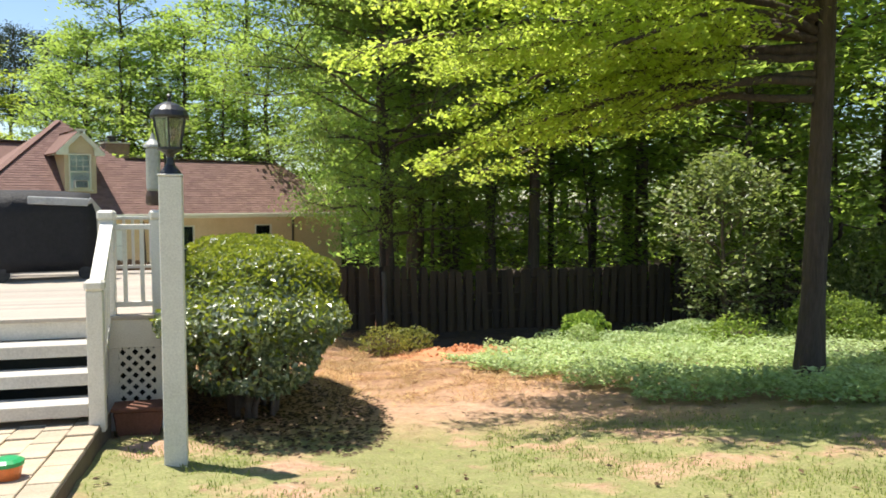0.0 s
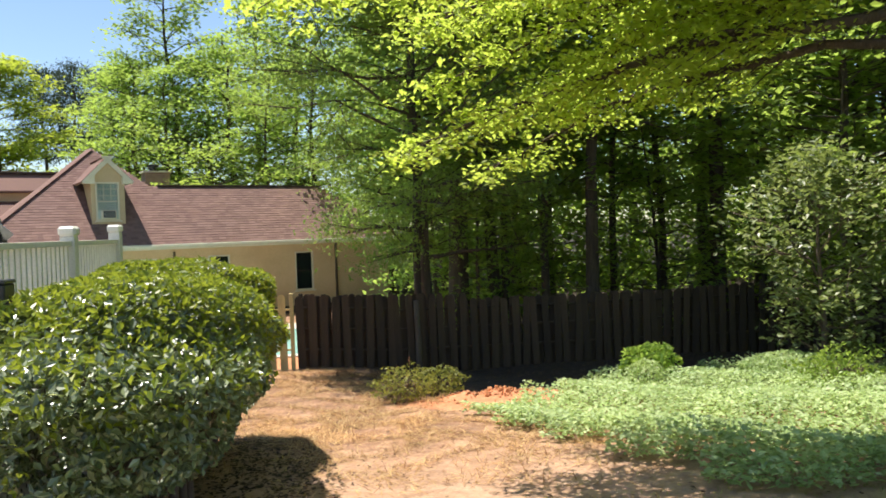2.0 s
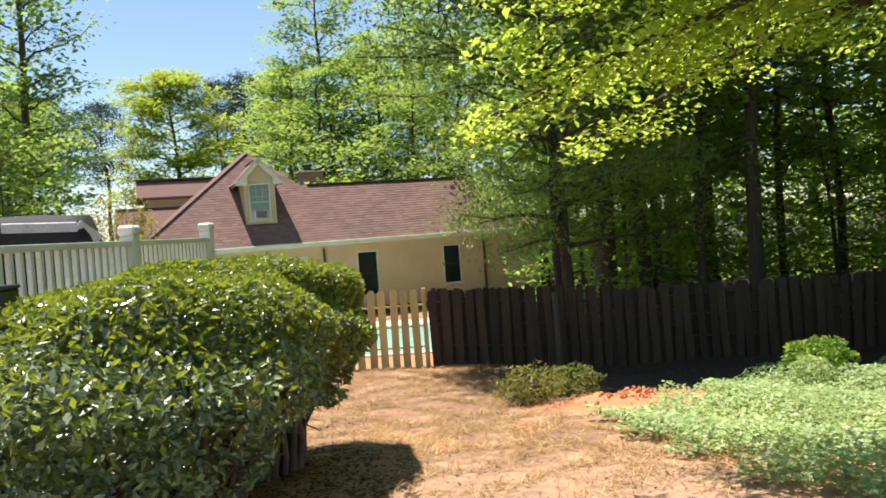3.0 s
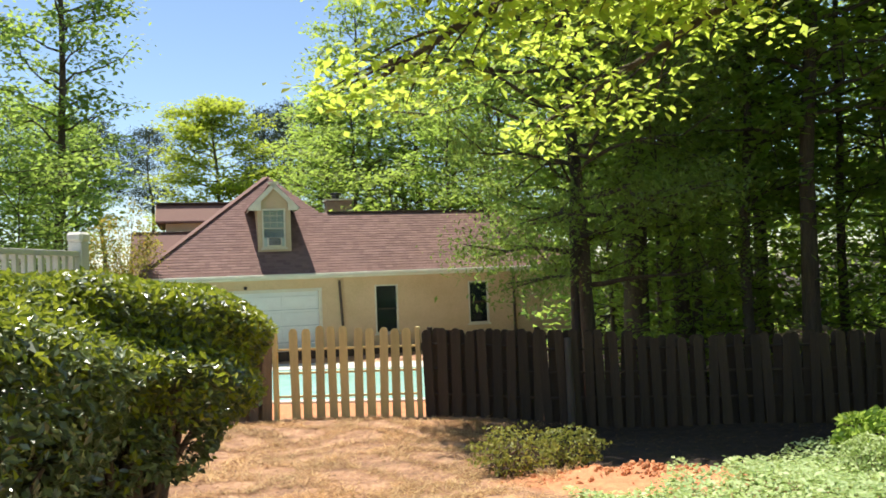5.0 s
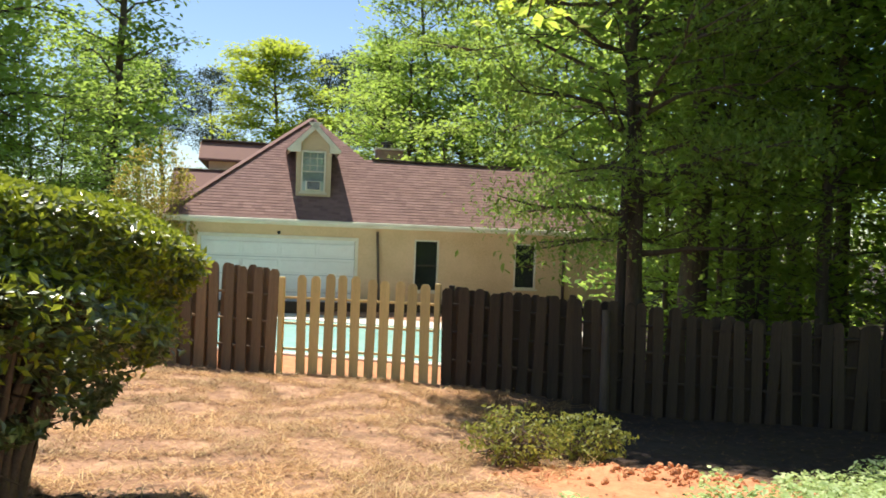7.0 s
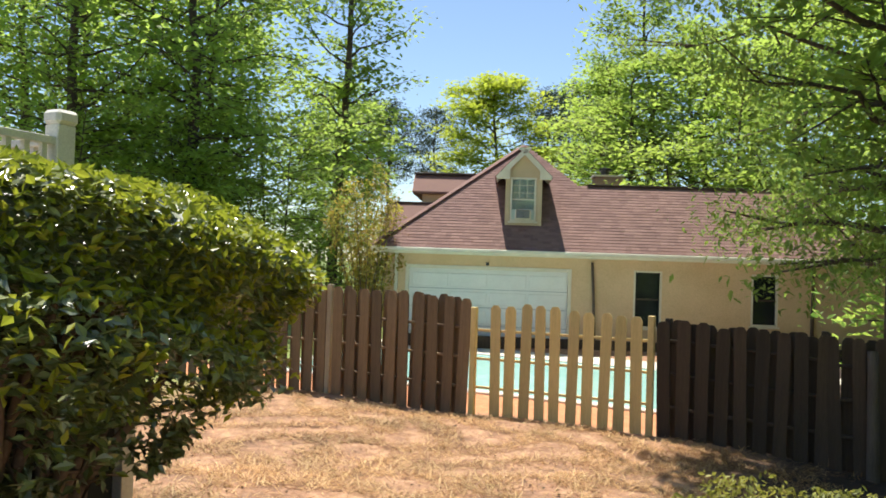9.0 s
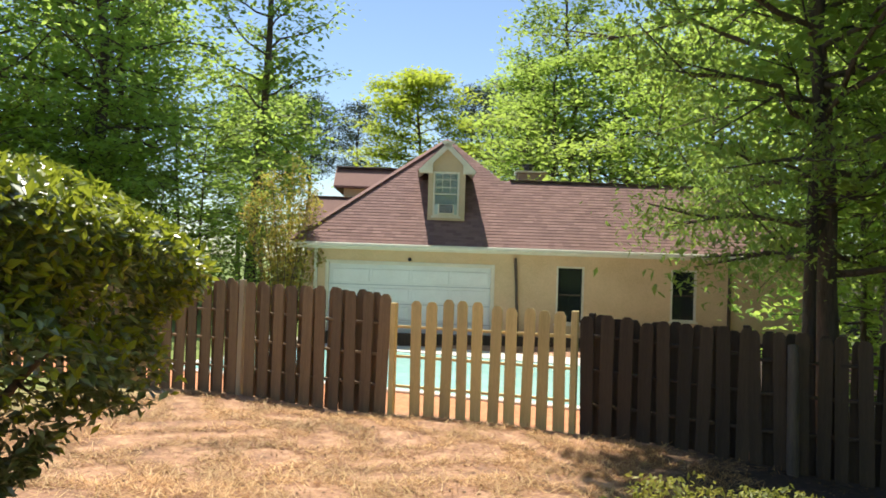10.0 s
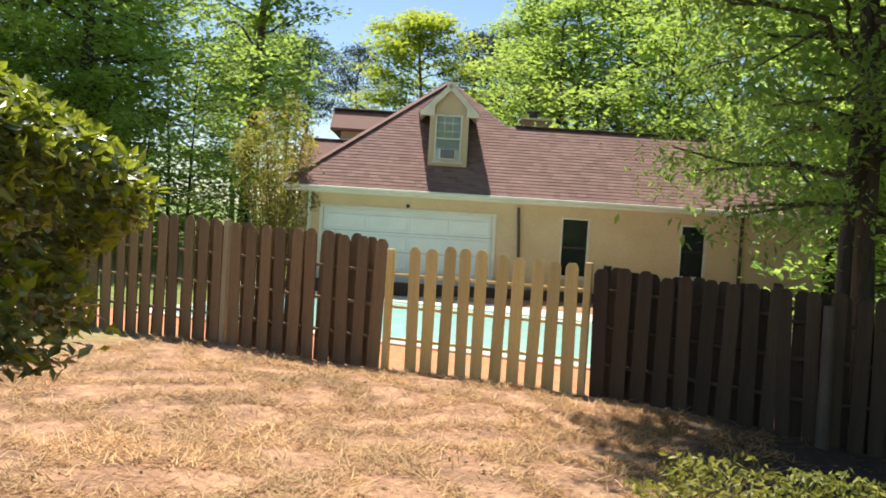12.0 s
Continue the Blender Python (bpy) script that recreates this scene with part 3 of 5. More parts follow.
# shingle courses over the front slope
sv, rngs = [], np.random.default_rng(11)
SL = math.hypot(1, PITCH)
course = 0.135
ncourse = int((PK.y - EY) * SL / course)
for c in range(ncourse):
    y0, y1 = EY - 0.02 + c * course / SL, EY - 0.02 + (c + 1.12) * course / SL
    ym = (y0 + y1) / 2
    f = (ym - EY) / (PK.y - EY)
    xa = X0 + (PK.x - X0) * f
    if ym < RY:
        xb = X1 + (RE - X1) * (ym - EY) / (RY - EY)
    else:
        xb = VA + (PK.x - VA) * (ym - RY) / (PK.y - RY)
    x = xa - rngs.uniform(0, 0.3)
    while x < xb:
        w = rngs.uniform(0.14, 0.32)
        a, b = max(x, xa), min(x + w - 0.006, xb)
        if b - a > 0.02 and not (-3.88 < (a + b) / 2 < -2.94 and y1 > 31.08 and ym < 32.5):
            lift = 0.014 + rngs.uniform(0, 0.006)
            za, zb = EZ + (y0 - EY) * PITCH, EZ + (y1 - EY) * PITCH
            sv.append([(a, y0, za + lift), (b, y0, za + lift), (b, y1, zb + 0.003), (a, y1, zb + 0.003)])
        x += w
sv = np.array(sv)
skirt = np.stack([sv[:, 0] - [0, 0, 0.014], sv[:, 1] - [0, 0, 0.014], sv[:, 1], sv[:, 0]], 1)
allv = np.concatenate([sv, skirt], 1).reshape(-1, 3)
n = len(sv)
q = np.concatenate([np.arange(8 * n).reshape(n, 2, 4)[:, 0], np.arange(8 * n).reshape(n, 2, 4)[:, 1]])
child("shingles", np_mesh("shingles", allv, q, M_SHINGLE), roof, kind="stuff")
HIP = Vector((PK.x - X0, PK.y - EY, PK.z - EZ)).normalized()
hip_len = (PK - Vector((X0, EY, EZ))).length
cap_me = bpy.data.meshes.new("hip_shingle")
cap_bm = bar((0, 0, 0), tuple(HIP * 0.27), 0.24, 0.02, (0, 0, 1), 0.004)
cap_bm.to_mesh(cap_me)
cap_bm.free()
cap_me.materials.append(M_SHINGLE)
for k in range(int(hip_len / 0.25)):
    child("hip_shingle", cap_me, roof).location = Vector((X0, EY, EZ + 0.014)) + HIP * (0.25 * k) + Vector((0, 0, 0.004 * (k % 2)))
part("ridge_cap", bar((-1.48, RY, RZ + 0.012), (RE, RY, RZ + 0.012), 0.2, 0.035), M_BROWN, house, "dark ridge cap")

# dormer with window and air conditioner
DX0, DX1, DY, DZ0, DZE, DAX, DAZ = -3.92, -2.91, 31.00, 3.51, 4.82, -3.42, 5.70
DW = (-3.79, -3.06, 3.61, 4.86)
# near-black sheet paints the dormer's unlit inside
dorm = part("dormer", box(DX0 + 0.05, DX1 - 0.05, DY + 0.2, DY + 0.25, DZ0, DZE, 0), M_UNLIT, house, "gabled dormer with sash window")
wall_with_holes(DX0, DX1, DZ0, 4.94, DY, DY + 0.1, [DW], M_DORMER, dorm, "dormer_wall")
part("gable", prism([(DX0, 4.941), (DX1, 4.941), (DX1, 4.98), (DAX, DAZ - 0.10), (DX0, 4.98)], "y", DY, DY + 0.1), M_DORMER, dorm)
for xa in (DX0, DX1 - 0.08):
    part("cheek", prism([(DY + 0.1, DZ0), (DY + 0.1, DZE + 0.1), (DY + 1.5, DZE + 0.1)], "x", xa, xa + 0.08), M_DORMER, dorm, "tan stucco cheek")
dwin = window(*DW, DY - 0.002, dorm, True)
DWM = (DW[0] + DW[1]) / 2
for z in (4.42, 4.64):
    part("glazing_bar", box(DW[0] + 0.05, DW[1] - 0.05, DY + 0.025, DY + 0.043, z - 0.01, z + 0.01, 0), M_TRIM, dwin)
for x in (DWM - 0.11, DWM + 0.11):
    part("glazing_bar", box(x - 0.009, x + 0.009, DY + 0.024, DY + 0.042, 4.27, 4.80, 0), M_TRIM, dwin)
for x0, x1, z0, z1 in ((DX0 - 0.015, DX0 + 0.10, DZ0 - 0.02, 4.84), (DX1 - 0.10, DX1 + 0.015, DZ0 - 0.02, 4.84), (DX0 + 0.10, DX1 - 0.10, DZ0 - 0.02, DZ0 + 0.035)):
    part("corner_board", box(x0, x1, DY - 0.028, DY - 0.003, z0, z1), M_DORMER, dorm)
ac = part("air_conditioner", box(-3.65, -3.20, DY - 0.2, DY + 0.02, 3.66, 3.94, 0.015), M_TRIM, dorm, "white window air conditioner")
part("grille", box(-3.61, -3.24, DY - 0.212, DY - 0.203, 3.69, 3.91, 0), M_BLACK, ac, "dark grille")
for k in range(6):
    part("louvre", box(-3.60, -3.25, DY - 0.218, DY - 0.2125, 3.71 + 0.031 * k, 3.72 + 0.031 * k, 0), M_GREYCLOTH, ac)
for xa in (DW[0] + 0.05, -3.198):
    part("filler_panel", box(xa, xa + (-3.652 - DW[0] - 0.05 if xa < -3.5 else DW[1] - 0.05 + 3.198), DY + 0.0, DY + 0.02, 3.66, 3.94, 0), M_CURTAIN, ac)
for sx, ex in ((-1, -4.24), (1, -2.60)):
    a, b = Vector((ex, 0, 4.87)), Vector((DAX, 0, DAZ))
    u = (b - a).normalized()
    nrm = Vector((-u.z, 0, u.x)) if sx < 0 else Vector((u.z, 0, -u.x))
    nrm = nrm if nrm.z > 0 else -nrm
    loop = [(p.x, p.z) for p in (a, b, b - nrm * 0.06 + u * 0.06, a - nrm * 0.06)]
    part("dormer_roof", prism(loop, "y", DY - 0.16, 33.6), M_SHINGLE, dorm)
    part("rake_board", prism([(p.x, p.z) for p in (a - nrm * 0.014, b - nrm * 0.014 + u * 0.014, b - nrm * 0.15 + u * 0.15, a - nrm * 0.15 + u * 0.05)], "y", DY - 0.185, DY - 0.162), M_TRIM, dorm, "cream rake board")
    inner = DX0 + 0.10 if sx < 0 else DX1 - 0.06
    part("cornice_return", prism([(ex - sx * 0.04, 4.80), (inner, 4.80), (inner, 4.85 + 0.78 * abs(inner - ex) * 0.8), (ex - sx * 0.04, 4.85)], "y", DY - 0.160, DY - 0.03), M_TRIM, dorm, "boxed cream cornice return")
    part("soffit", prism([(p.x, p.z) for p in (a - nrm * 0.062, b - nrm * 0.062 + u * 0.02, b - nrm * 0.08 + u * 0.02, a - nrm * 0.08)], "y", DY - 0.159, DY + 1.2), M_TRIM, dorm)

# back wing on the left, with a step in its roof, and the chimney
bw = part("back_wing", box(-6.9, -2.6, 37.3, 43.0, HB - 0.3, 5.0, 0), M_STUCCO, house)
part("roof", prism([(36.9, 4.93), (36.9, 4.86), (41.5, 4.86), (38.4, 5.72), (37.75, 5.62)], "x", -7.25, -2.2), M_SHINGLE, bw)
part("ridge_cap", box(-7.25, -2.2, 37.62, 37.95, 5.64, 5.70), M_BROWN, bw)
part("rake_return", prism([(36.92, 4.92), (37.72, 5.60), (38.6, 5.60), (38.6, 4.92)], "x", -7.262, -7.251), M_STUCCO, bw)
part("wall", box(-6.9, -2.6, 37.1, 37.29, 3.6, 4.85, 0), M_STUCCO, bw)
part("roof", prism([(34.55, 2.80), (36.7, 4.47), (36.9, 4.47), (36.9, 2.80)], "x", -8.06, -4.6), M_SHINGLE, bw)
part("ridge_cap", box(-8.06, -4.6, 36.63, 36.92, 4.472, 4.52), M_BROWN, bw)
part("rake_board", bar((-8.075, 34.55, 2.77), (-8.075, 36.7, 4.44), 0.03, 0.12, (0, -1, 1)), M_BROWN, bw)
part("wall", box(-7.9, -7.3, 34.8, 40.0, HB - 0.3, 2.78, 0), M_STUCCO, bw)
ch = part("chimney", box(-0.62, 0.42, 38.0, 38.7, 2.6, 5.74, 0.01), M_BRICK, house, "low brick chimney")
part("chimney_cap", box(-0.68, 0.48, 37.94, 38.76, 5.741, 5.81), M_COPING, ch)
part("flue", lathe([(0.16, 5.811), (0.16, 5.98), (0.24, 5.99), (0.24, 6.08), (0.05, 6.12)], 12), M_BLACK, ch).location = (-0.2, 38.35, 0)

# ---------------------------------------------------------------- pool and patio
pool = thing("swimming_pool", "turquoise swimming pool with pale coping beyond the fence", "pool")
pool.matrix_world = POOL_AT
for x0, x1, y0, y1 in ((-5.4, 5.4, -3.0, -2.76), (-5.4, 5.4, 2.76, 3.06), (-5.4, -5.08, -2.76, 2.76), (5.08, 5.4, -2.76, 2.76)):
    part("coping", box(x0, x1, y0, y1, -0.05, 0.035, 0.015), M_COPING, pool)
part("water", box(-5.08, 5.08, -2.76, 2.76, -0.04, 0.005, 0), M_POOL, pool, "turquoise water")
patio = thing("patio", "pale concrete patio between pool and house", "patio", kind="structure")
part("slab", box(-9.0, 4.8, 29.085, 34.5, -0.08, 0.02, 0.01), M_COPING, patio)
bed = thing("garden_edging", "dark brown timber edging along the foot of the house", "edging")
bed.matrix_world = HOUSE_AT
for k in range(5):
    part("timber", box(-6.9 + 2.7 * k, -4.22 + 2.7 * k, HY - 0.42, HY - 0.28, 0.021, 0.36, 0.012), M_SHADEWOOD, bed)

# ---------------------------------------------------------------- fence
def picket(w, h, seed):
    """A dog-eared fence board, a little out of true."""
    r = random.Random(seed)
    c = w * 0.24
    loop = [(-w / 2, 0), (w / 2, 0), (w / 2, h - c), (w / 2 - c * 0.7, h - c * 0.25), (w / 2 - c * 1.25, h), (-w / 2 + c * 1.25, h), (-w / 2 + c * 0.7, h - c * 0.25), (-w / 2, h - c)]
    bm = prism(loop, "y", -0.011, 0.011)
    tw = r.uniform(-0.02, 0.02)
    for v in bm.verts:
        v.co.y += tw * v.co.x / w * v.co.z
        v.co.x += r.uniform(-0.0015, 0.0015)
    me = bpy.data.meshes.new("picket")
    bm.to_mesh(me)
    bm.free()
    return me


def fence_run(label, mat, x0, x1, pitch, width, top, y=21.15, both=True, rails=(0.3, 0.92, 1.45), posts=(), post_mat=None, seed=0, lift=-0.035, apart=0.032, front_posts=False, rail_ends=None, loose=0.012):
    """Boards, rails and posts of one stretch of fence; top: height of the board tops at an x."""
    fence = thing("wooden_fence", label, "fence", group="fence round the pool yard")
    r = random.Random(seed)
    meshes = {}
    for s in range(4):
        me = picket(width, 1.0, seed * 7 + s)
        me.materials.append(mat)
        meshes[s] = me
    n = int(round((x1 - x0) / pitch))
    for row, yo in ((0, -apart),) + (((1, apart),) if both else ()):
        for k in range(n + (0 if row else 1)):
            x = x0 + (k + 0.5 * row) * pitch + r.uniform(-loose, loose)
            if row and x > x1:
                continue
            zb = gz(x, y) + lift + r.uniform(0, 0.03)
            zt = top(x) + r.uniform(-0.03, 0.03)
            ob = child("picket", meshes[r.randrange(4)], fence)
            ob.matrix_local = pose(x, y + yo, zb, r.uniform(-0.8, 0.8), r.uniform(-1.3, 1.3) * loose / 0.012, r.uniform(-3, 3)) @ Matrix.Diagonal((r.uniform(0.94, 1.06), 1, zt - zb, 1))
    ra, rb = rail_ends or (x0 - 0.05, x1 + 0.05)
    for h in rails:
        a, b = (ra, y, gz(ra, y) + h), (rb, y, gz(rb, y) + h)
        part("rail", bar(a, b, 0.038, 0.085 if both else 0.036, (0, 1, 0)), mat, fence)
    for px in posts:
        zt = top(px) + 0.03
        part("post", box(px - 0.045, px + 0.045, y - 0.06 if front_posts else y + 0.075, y + 0.03 if front_posts else y + 0.165, gz(px, y) - 0.1, zt, 0.006), post_mat or mat, fence)
    return fence


fence_run("weathered brown shadowbox fence of dog-eared boards", M_OLDWOOD, -9.9, -3.07, 0.2628, 0.165, lambda x: 1.82 - 0.025 * (x + 0.3), posts=(-9.9, -6.5), seed=1, rails=(0.42, 0.88, 1.34), apart=0.05)
fence_run("weathered brown shadowbox fence panel next to the new pine one", M_OLDWOOD, -2.74, -0.39, 0.2611, 0.18, lambda x: 1.80 - 0.025 * (x + 0.3), posts=(-2.93,), post_mat=M_PALEWOOD, seed=6, rails=(0.42, 0.88, 1.34), apart=0.05, front_posts=True)
fence_run("new yellow pine picket fence panel with open gaps", M_NEWWOOD, 0.16, 2.33, 0.2411, 0.155, lambda x: 1.725 - 0.035 * x + 0.012 * math.sin(2.1 * x), both=False, rails=(0.43, 0.87, 1.31), seed=2, rail_ends=(-0.24, 2.56))
nf = thing("fence_post", "new pine fence post beside the open-gap panel", "post", group="new fence posts")
part("shaft", box(-0.045, 0.045, -0.045, 0.045, -0.1, 1.66, 0.008), M_NEWWOOD, nf)
copy_thing(nf, pose(2.52, 21.10, gz(2.52, 21.10)))
nf.matrix_world = pose(-0.20, 21.10, gz(-0.20, 21.10))
# right-hand stretches: board colour includes the shade they stand in
fence_run("weathered wooden fence, tree shade partly in its dark colour", M_SHADEWOOD, 2.72, 4.69, 0.2463, 0.17, lambda x: 1.62 - 0.035 * (x - 2.6), posts=(2.72, 4.72), seed=3, rails=(0.42, 0.88, 1.34), apart=0.05)
fence_run("weathered wooden fence with slightly leaning boards, tree shade partly in its dark colour", M_SHADEWOOD, 4.87, 24.0, 0.242, 0.158, lambda x: (1.57 - 0.05 * (x - 4.6) if x < 6.4 else 1.36 + 0.02 * math.sin(x)) + 0.013 * max(0, x - 8), posts=tuple(np.arange(4.7, 24, 2.4)), seed=4, rails=(0.42, 0.88, 1.30), apart=0.05, loose=0.025)
lp = thing("log_post", "grey log post leaning on the dark fence", "post")
w = Wood()
w.add([(5.27, 20.97, gz(5.27, 21) - 0.1), (5.26, 20.96, 0.5), (5.25, 20.97, 1.0), (5.24, 20.99, 1.40), (5.24, 20.99, 1.41)], [0.075, 0.07, 0.066, 0.062, 0.005], 9)
child("shaft", w.mesh("shaft", M_LOG), lp)

# ---------------------------------------------------------------- deck
DZ = 2.17
DXE, DYF, DYB, DXW = 0.93, 8.45, 13.52, -7.5
deck = thing("deck", "raised wooden deck with pale grey boards and white skirt", "deck")
nb = int((DYB - DYF) / 0.145)
bme = bpy.data.meshes.new("board")
bmb = box(DXW, DXE, 0, 0.14, -0.035, 0, 0.004)
bmb.to_mesh(bme)
bmb.free()
bme.materials.append(M_DECK)
for k in range(nb + 1):
    ob = child("board", bme, deck)
    ob.location = (0, DYF - 0.02 + k * 0.1445, DZ)
part("rim_joist", box(0.42, DXE, DYF, DYF + 0.04, DZ - 0.29, DZ - 0.037), M_WHITE, deck, "white rim board")
part("rim_joist", box(DXW, 0.42, DYF + 0.03, DYF + 0.07, DZ - 0.19, DZ - 0.037), M_WHITE, deck)
part("rim_joist", box(DXE - 0.04, DXE, DYF + 0.041, DYB, DZ - 0.29, DZ - 0.037), M_WHITE, deck)
# near-black sheets stand in for the shade below the deck
part("shade_backing", box(DXW, DXE - 0.1, DYF + 0.5, DYF + 0.54, 0.9, DZ - 0.05, 0), M_UNLIT, deck)
part("shade_backing", box(DXE - 0.12, DXE - 0.08, DYF + 0.3, DYB, 0.5, DZ - 0.05, 0), M_UNLIT, deck)
for px, py in ((0.47, DYF + 0.05), (0.88, DYF + 0.05), (0.88, 10.79), (0.88, DYB - 0.05)):
    part("support_post", box(px - 0.05, px + 0.05, py - 0.04, py + 0.06, gz(px, py) - 0.1, DZ - 0.292), M_WHITE, deck)

# lattice skirt: crossed slats, clipped to the opening
lat = part("lattice", box(0.5, 0.93, DYF + 0.012, DYF + 0.03, gz(0.7, DYF) - 0.02, gz(0.7, DYF) + 0.06), M_WHITE, deck, "white diagonal lattice skirt")


def lattice(x0, x1, z0, z1, axis, at, parent):
    for s, off in ((1, 0.0), (-1, 0.014)):
        k = -3.0
        while k < 4:
            p = []
            for u in (x0, x1):
                v = z0 + s * (u - x0) + k
                p.append((u, v))
            (u0, v0), (u1, v1) = p

            def clip(u, v):
                vv = min(max(v, z0), z1)
                return u + (vv - v) * s, vv

            if not ((v0 < z0 and v1 < z0) or (v0 > z1 and v1 > z1)):
                a, b = clip(u0, v0), clip(u1, v1)
                if abs(a[0] - b[0]) > 0.03:
                    f = (lambda q: (q[0], at + off, q[1])) if axis == "y" else (lambda q: (at + off, q[0], q[1]))
                    up = (0, 1, 0) if axis == "y" else (1, 0, 0)
                    part("slat", bar(f(a), f(b), 0.034, 0.008, up, 0), M_WHITE, parent)
            k += 0.105


lattice(0.5, 0.93, gz(0.7, DYF) + 0.03, DZ - 0.29, "y", DYF + 0.006, lat)
lattice(DYF + 0.1, 10.7, gz(0.9, 9.6) - 0.05, DZ - 0.29, "x", DXE - 0.03, lat)

# railing
rail = thing("deck_railing", "white wooden deck railing with capped posts and balusters", "railing")


def newel(x, y, z0, z1, parent, w=0.062):
    p = part("post", box(x - w, x + w, y - w, y + w, z0, z1 - 0.09, 0.006), M_WHITE, parent)
    part("cap", box(x - w - 0.014, x + w + 0.014, y - w - 0.014, y + w + 0.014, z1 - 0.089, z1, 0.022), M_WHITE, p, "rounded white post cap")
    return p


def balusters(a, b, z0, z1, parent, slope=0.0):
    a, b = Vector(a), Vector(b)
    n = max(1, int((b - a).length / 0.115))
    up = (b - a).cross(Vector((0, 0, 1)))
    part("top_rail", bar(a + Vector((0, 0, z1)), b + Vector((0, 0, z1 + slope)), 0.045, 0.085, up), M_WHITE, parent)
    part("bottom_rail", bar(a + Vector((0, 0, z0)), b + Vector((0, 0, z0 + slope)), 0.045, 0.06, up), M_WHITE, parent)
    for k in range(1, n):
        p = a + (b - a) * (k / n)
        s = slope * k / n
        part("baluster", bar(p + Vector((0, 0, z0 + s)), p + Vector((0, 0, z1 + s)), 0.036, 0.036, up, 0.002), M_WHITE, parent)


RX = 0.87
P1, PA, PB = (RX, 8.55), (RX, 10.76), (RX - 0.12, 13.02)
for x, y in (P1, PA, PB, (-1.6, 13.02)):
    newel(x, y, DZ - 0.3 if y < 8.7 else DZ, 3.14 if y > 12 else 3.10, rail)
R0 = (0.44, 8.53)
newel(*R0, DZ - 0.05, 3.10, rail)
for a, b in ((P1, PA), (PA, PB), ((-1.6, 13.02), PB), (R0, P1)):
    balusters((*a, 0), (*b, 0), DZ + 0.09, 2.95, rail)

# steps
st = thing("deck_stairs", "three white wooden stair treads with open risers up to the deck", "stairs")
for k in range(3):
    z, y = DZ - 0.19 * (k + 1), DYF - 0.27 * k
    part("tread", box(-3.4, 0.40, y - 0.30, y - 0.0, z - 0.045, z, 0.006), M_RISER, st)
    part("nosing", box(-3.4, 0.40, y - 0.325, y - 0.302, z - 0.10, z + 0.002, 0.004), M_RISER, st)
part("stringer", prism([(DYF, DZ - 0.06), (DYF - 0.86, DZ - 0.62), (DYF - 0.86, 1.38), (DYF - 0.3, 1.38), (DYF, 1.6)], "x", 0.402, 0.44), M_WHITE, st)
# near-black sheet in place of the shade behind the open treads
part("back", box(-3.4, 0.40, DYF + 0.01, DYF + 0.028, 1.36, DZ - 0.20, 0), M_UNLIT, st)
NW = (0.47, 7.60)
newel(*NW, 1.38, 2.57, st, 0.06)
a, b = Vector((0.46, NW[1] + 0.06, 0)), Vector((0.45, R0[1] - 0.06, 0))
part("handrail", bar(a + Vector((0, 0, 2.44)), b + Vector((0, 0, 2.97)), 0.05, 0.11, (1, 0, 0)), M_WHITE, st)
for k in range(1, 7):
    p = a + (b - a) * (k / 7)
    part("baluster", bar(p + Vector((0, 0, 1.62 + 0.53 * k / 7)), p + Vector((0, 0, 2.44 + 0.53 * k / 7)), 0.036, 0.036, (1, 0, 0), 0.002), M_WHITE, st)
part("lower_rail", bar(a + Vector((0, 0, 1.62)), b + Vector((0, 0, 2.15)), 0.06, 0.04, (1, 0, 0)), M_WHITE, st)

# paved walk in front of the steps
walkway = thing("paved_walk", "cream paved walk leading to the deck steps", "path", kind="structure")
part("bed", prism([(2.2, gz(-1, 2.2) - 0.2), (8.06, 1.1), (8.06, 1.405), (6.9, 1.44), (2.2, gz(-1, 2.2) + 0.02)], "x", -1.72, 0.5), M_LOG, walkway)
pav = bpy.data.meshes.new("paver")
bmb = box(-0.0972, 0.0972, -0.1972, 0.1972, 0, 0.028, 0.004)
bmb.to_mesh(pav)
bmb.free()
pav.materials.append(M_WALK)
for i in range(11):
    for j in range(14):
        ob = child("paver", pav, walkway)
        ob.location = (0.395 - 0.2 * i, 7.84 - 0.4 * j + (0.2 if i % 2 else 0) - 0.0, float(np.interp(7.84 - 0.4 * j, (2.2, 6.9, 8.06), (gz(-1, 2.2) + 0.012, 1.432, 1.397))) + 0.003 * math.sin(i * 3.1 + j * 1.7))
        ob.rotation_euler = (-0.06, 0, 0)

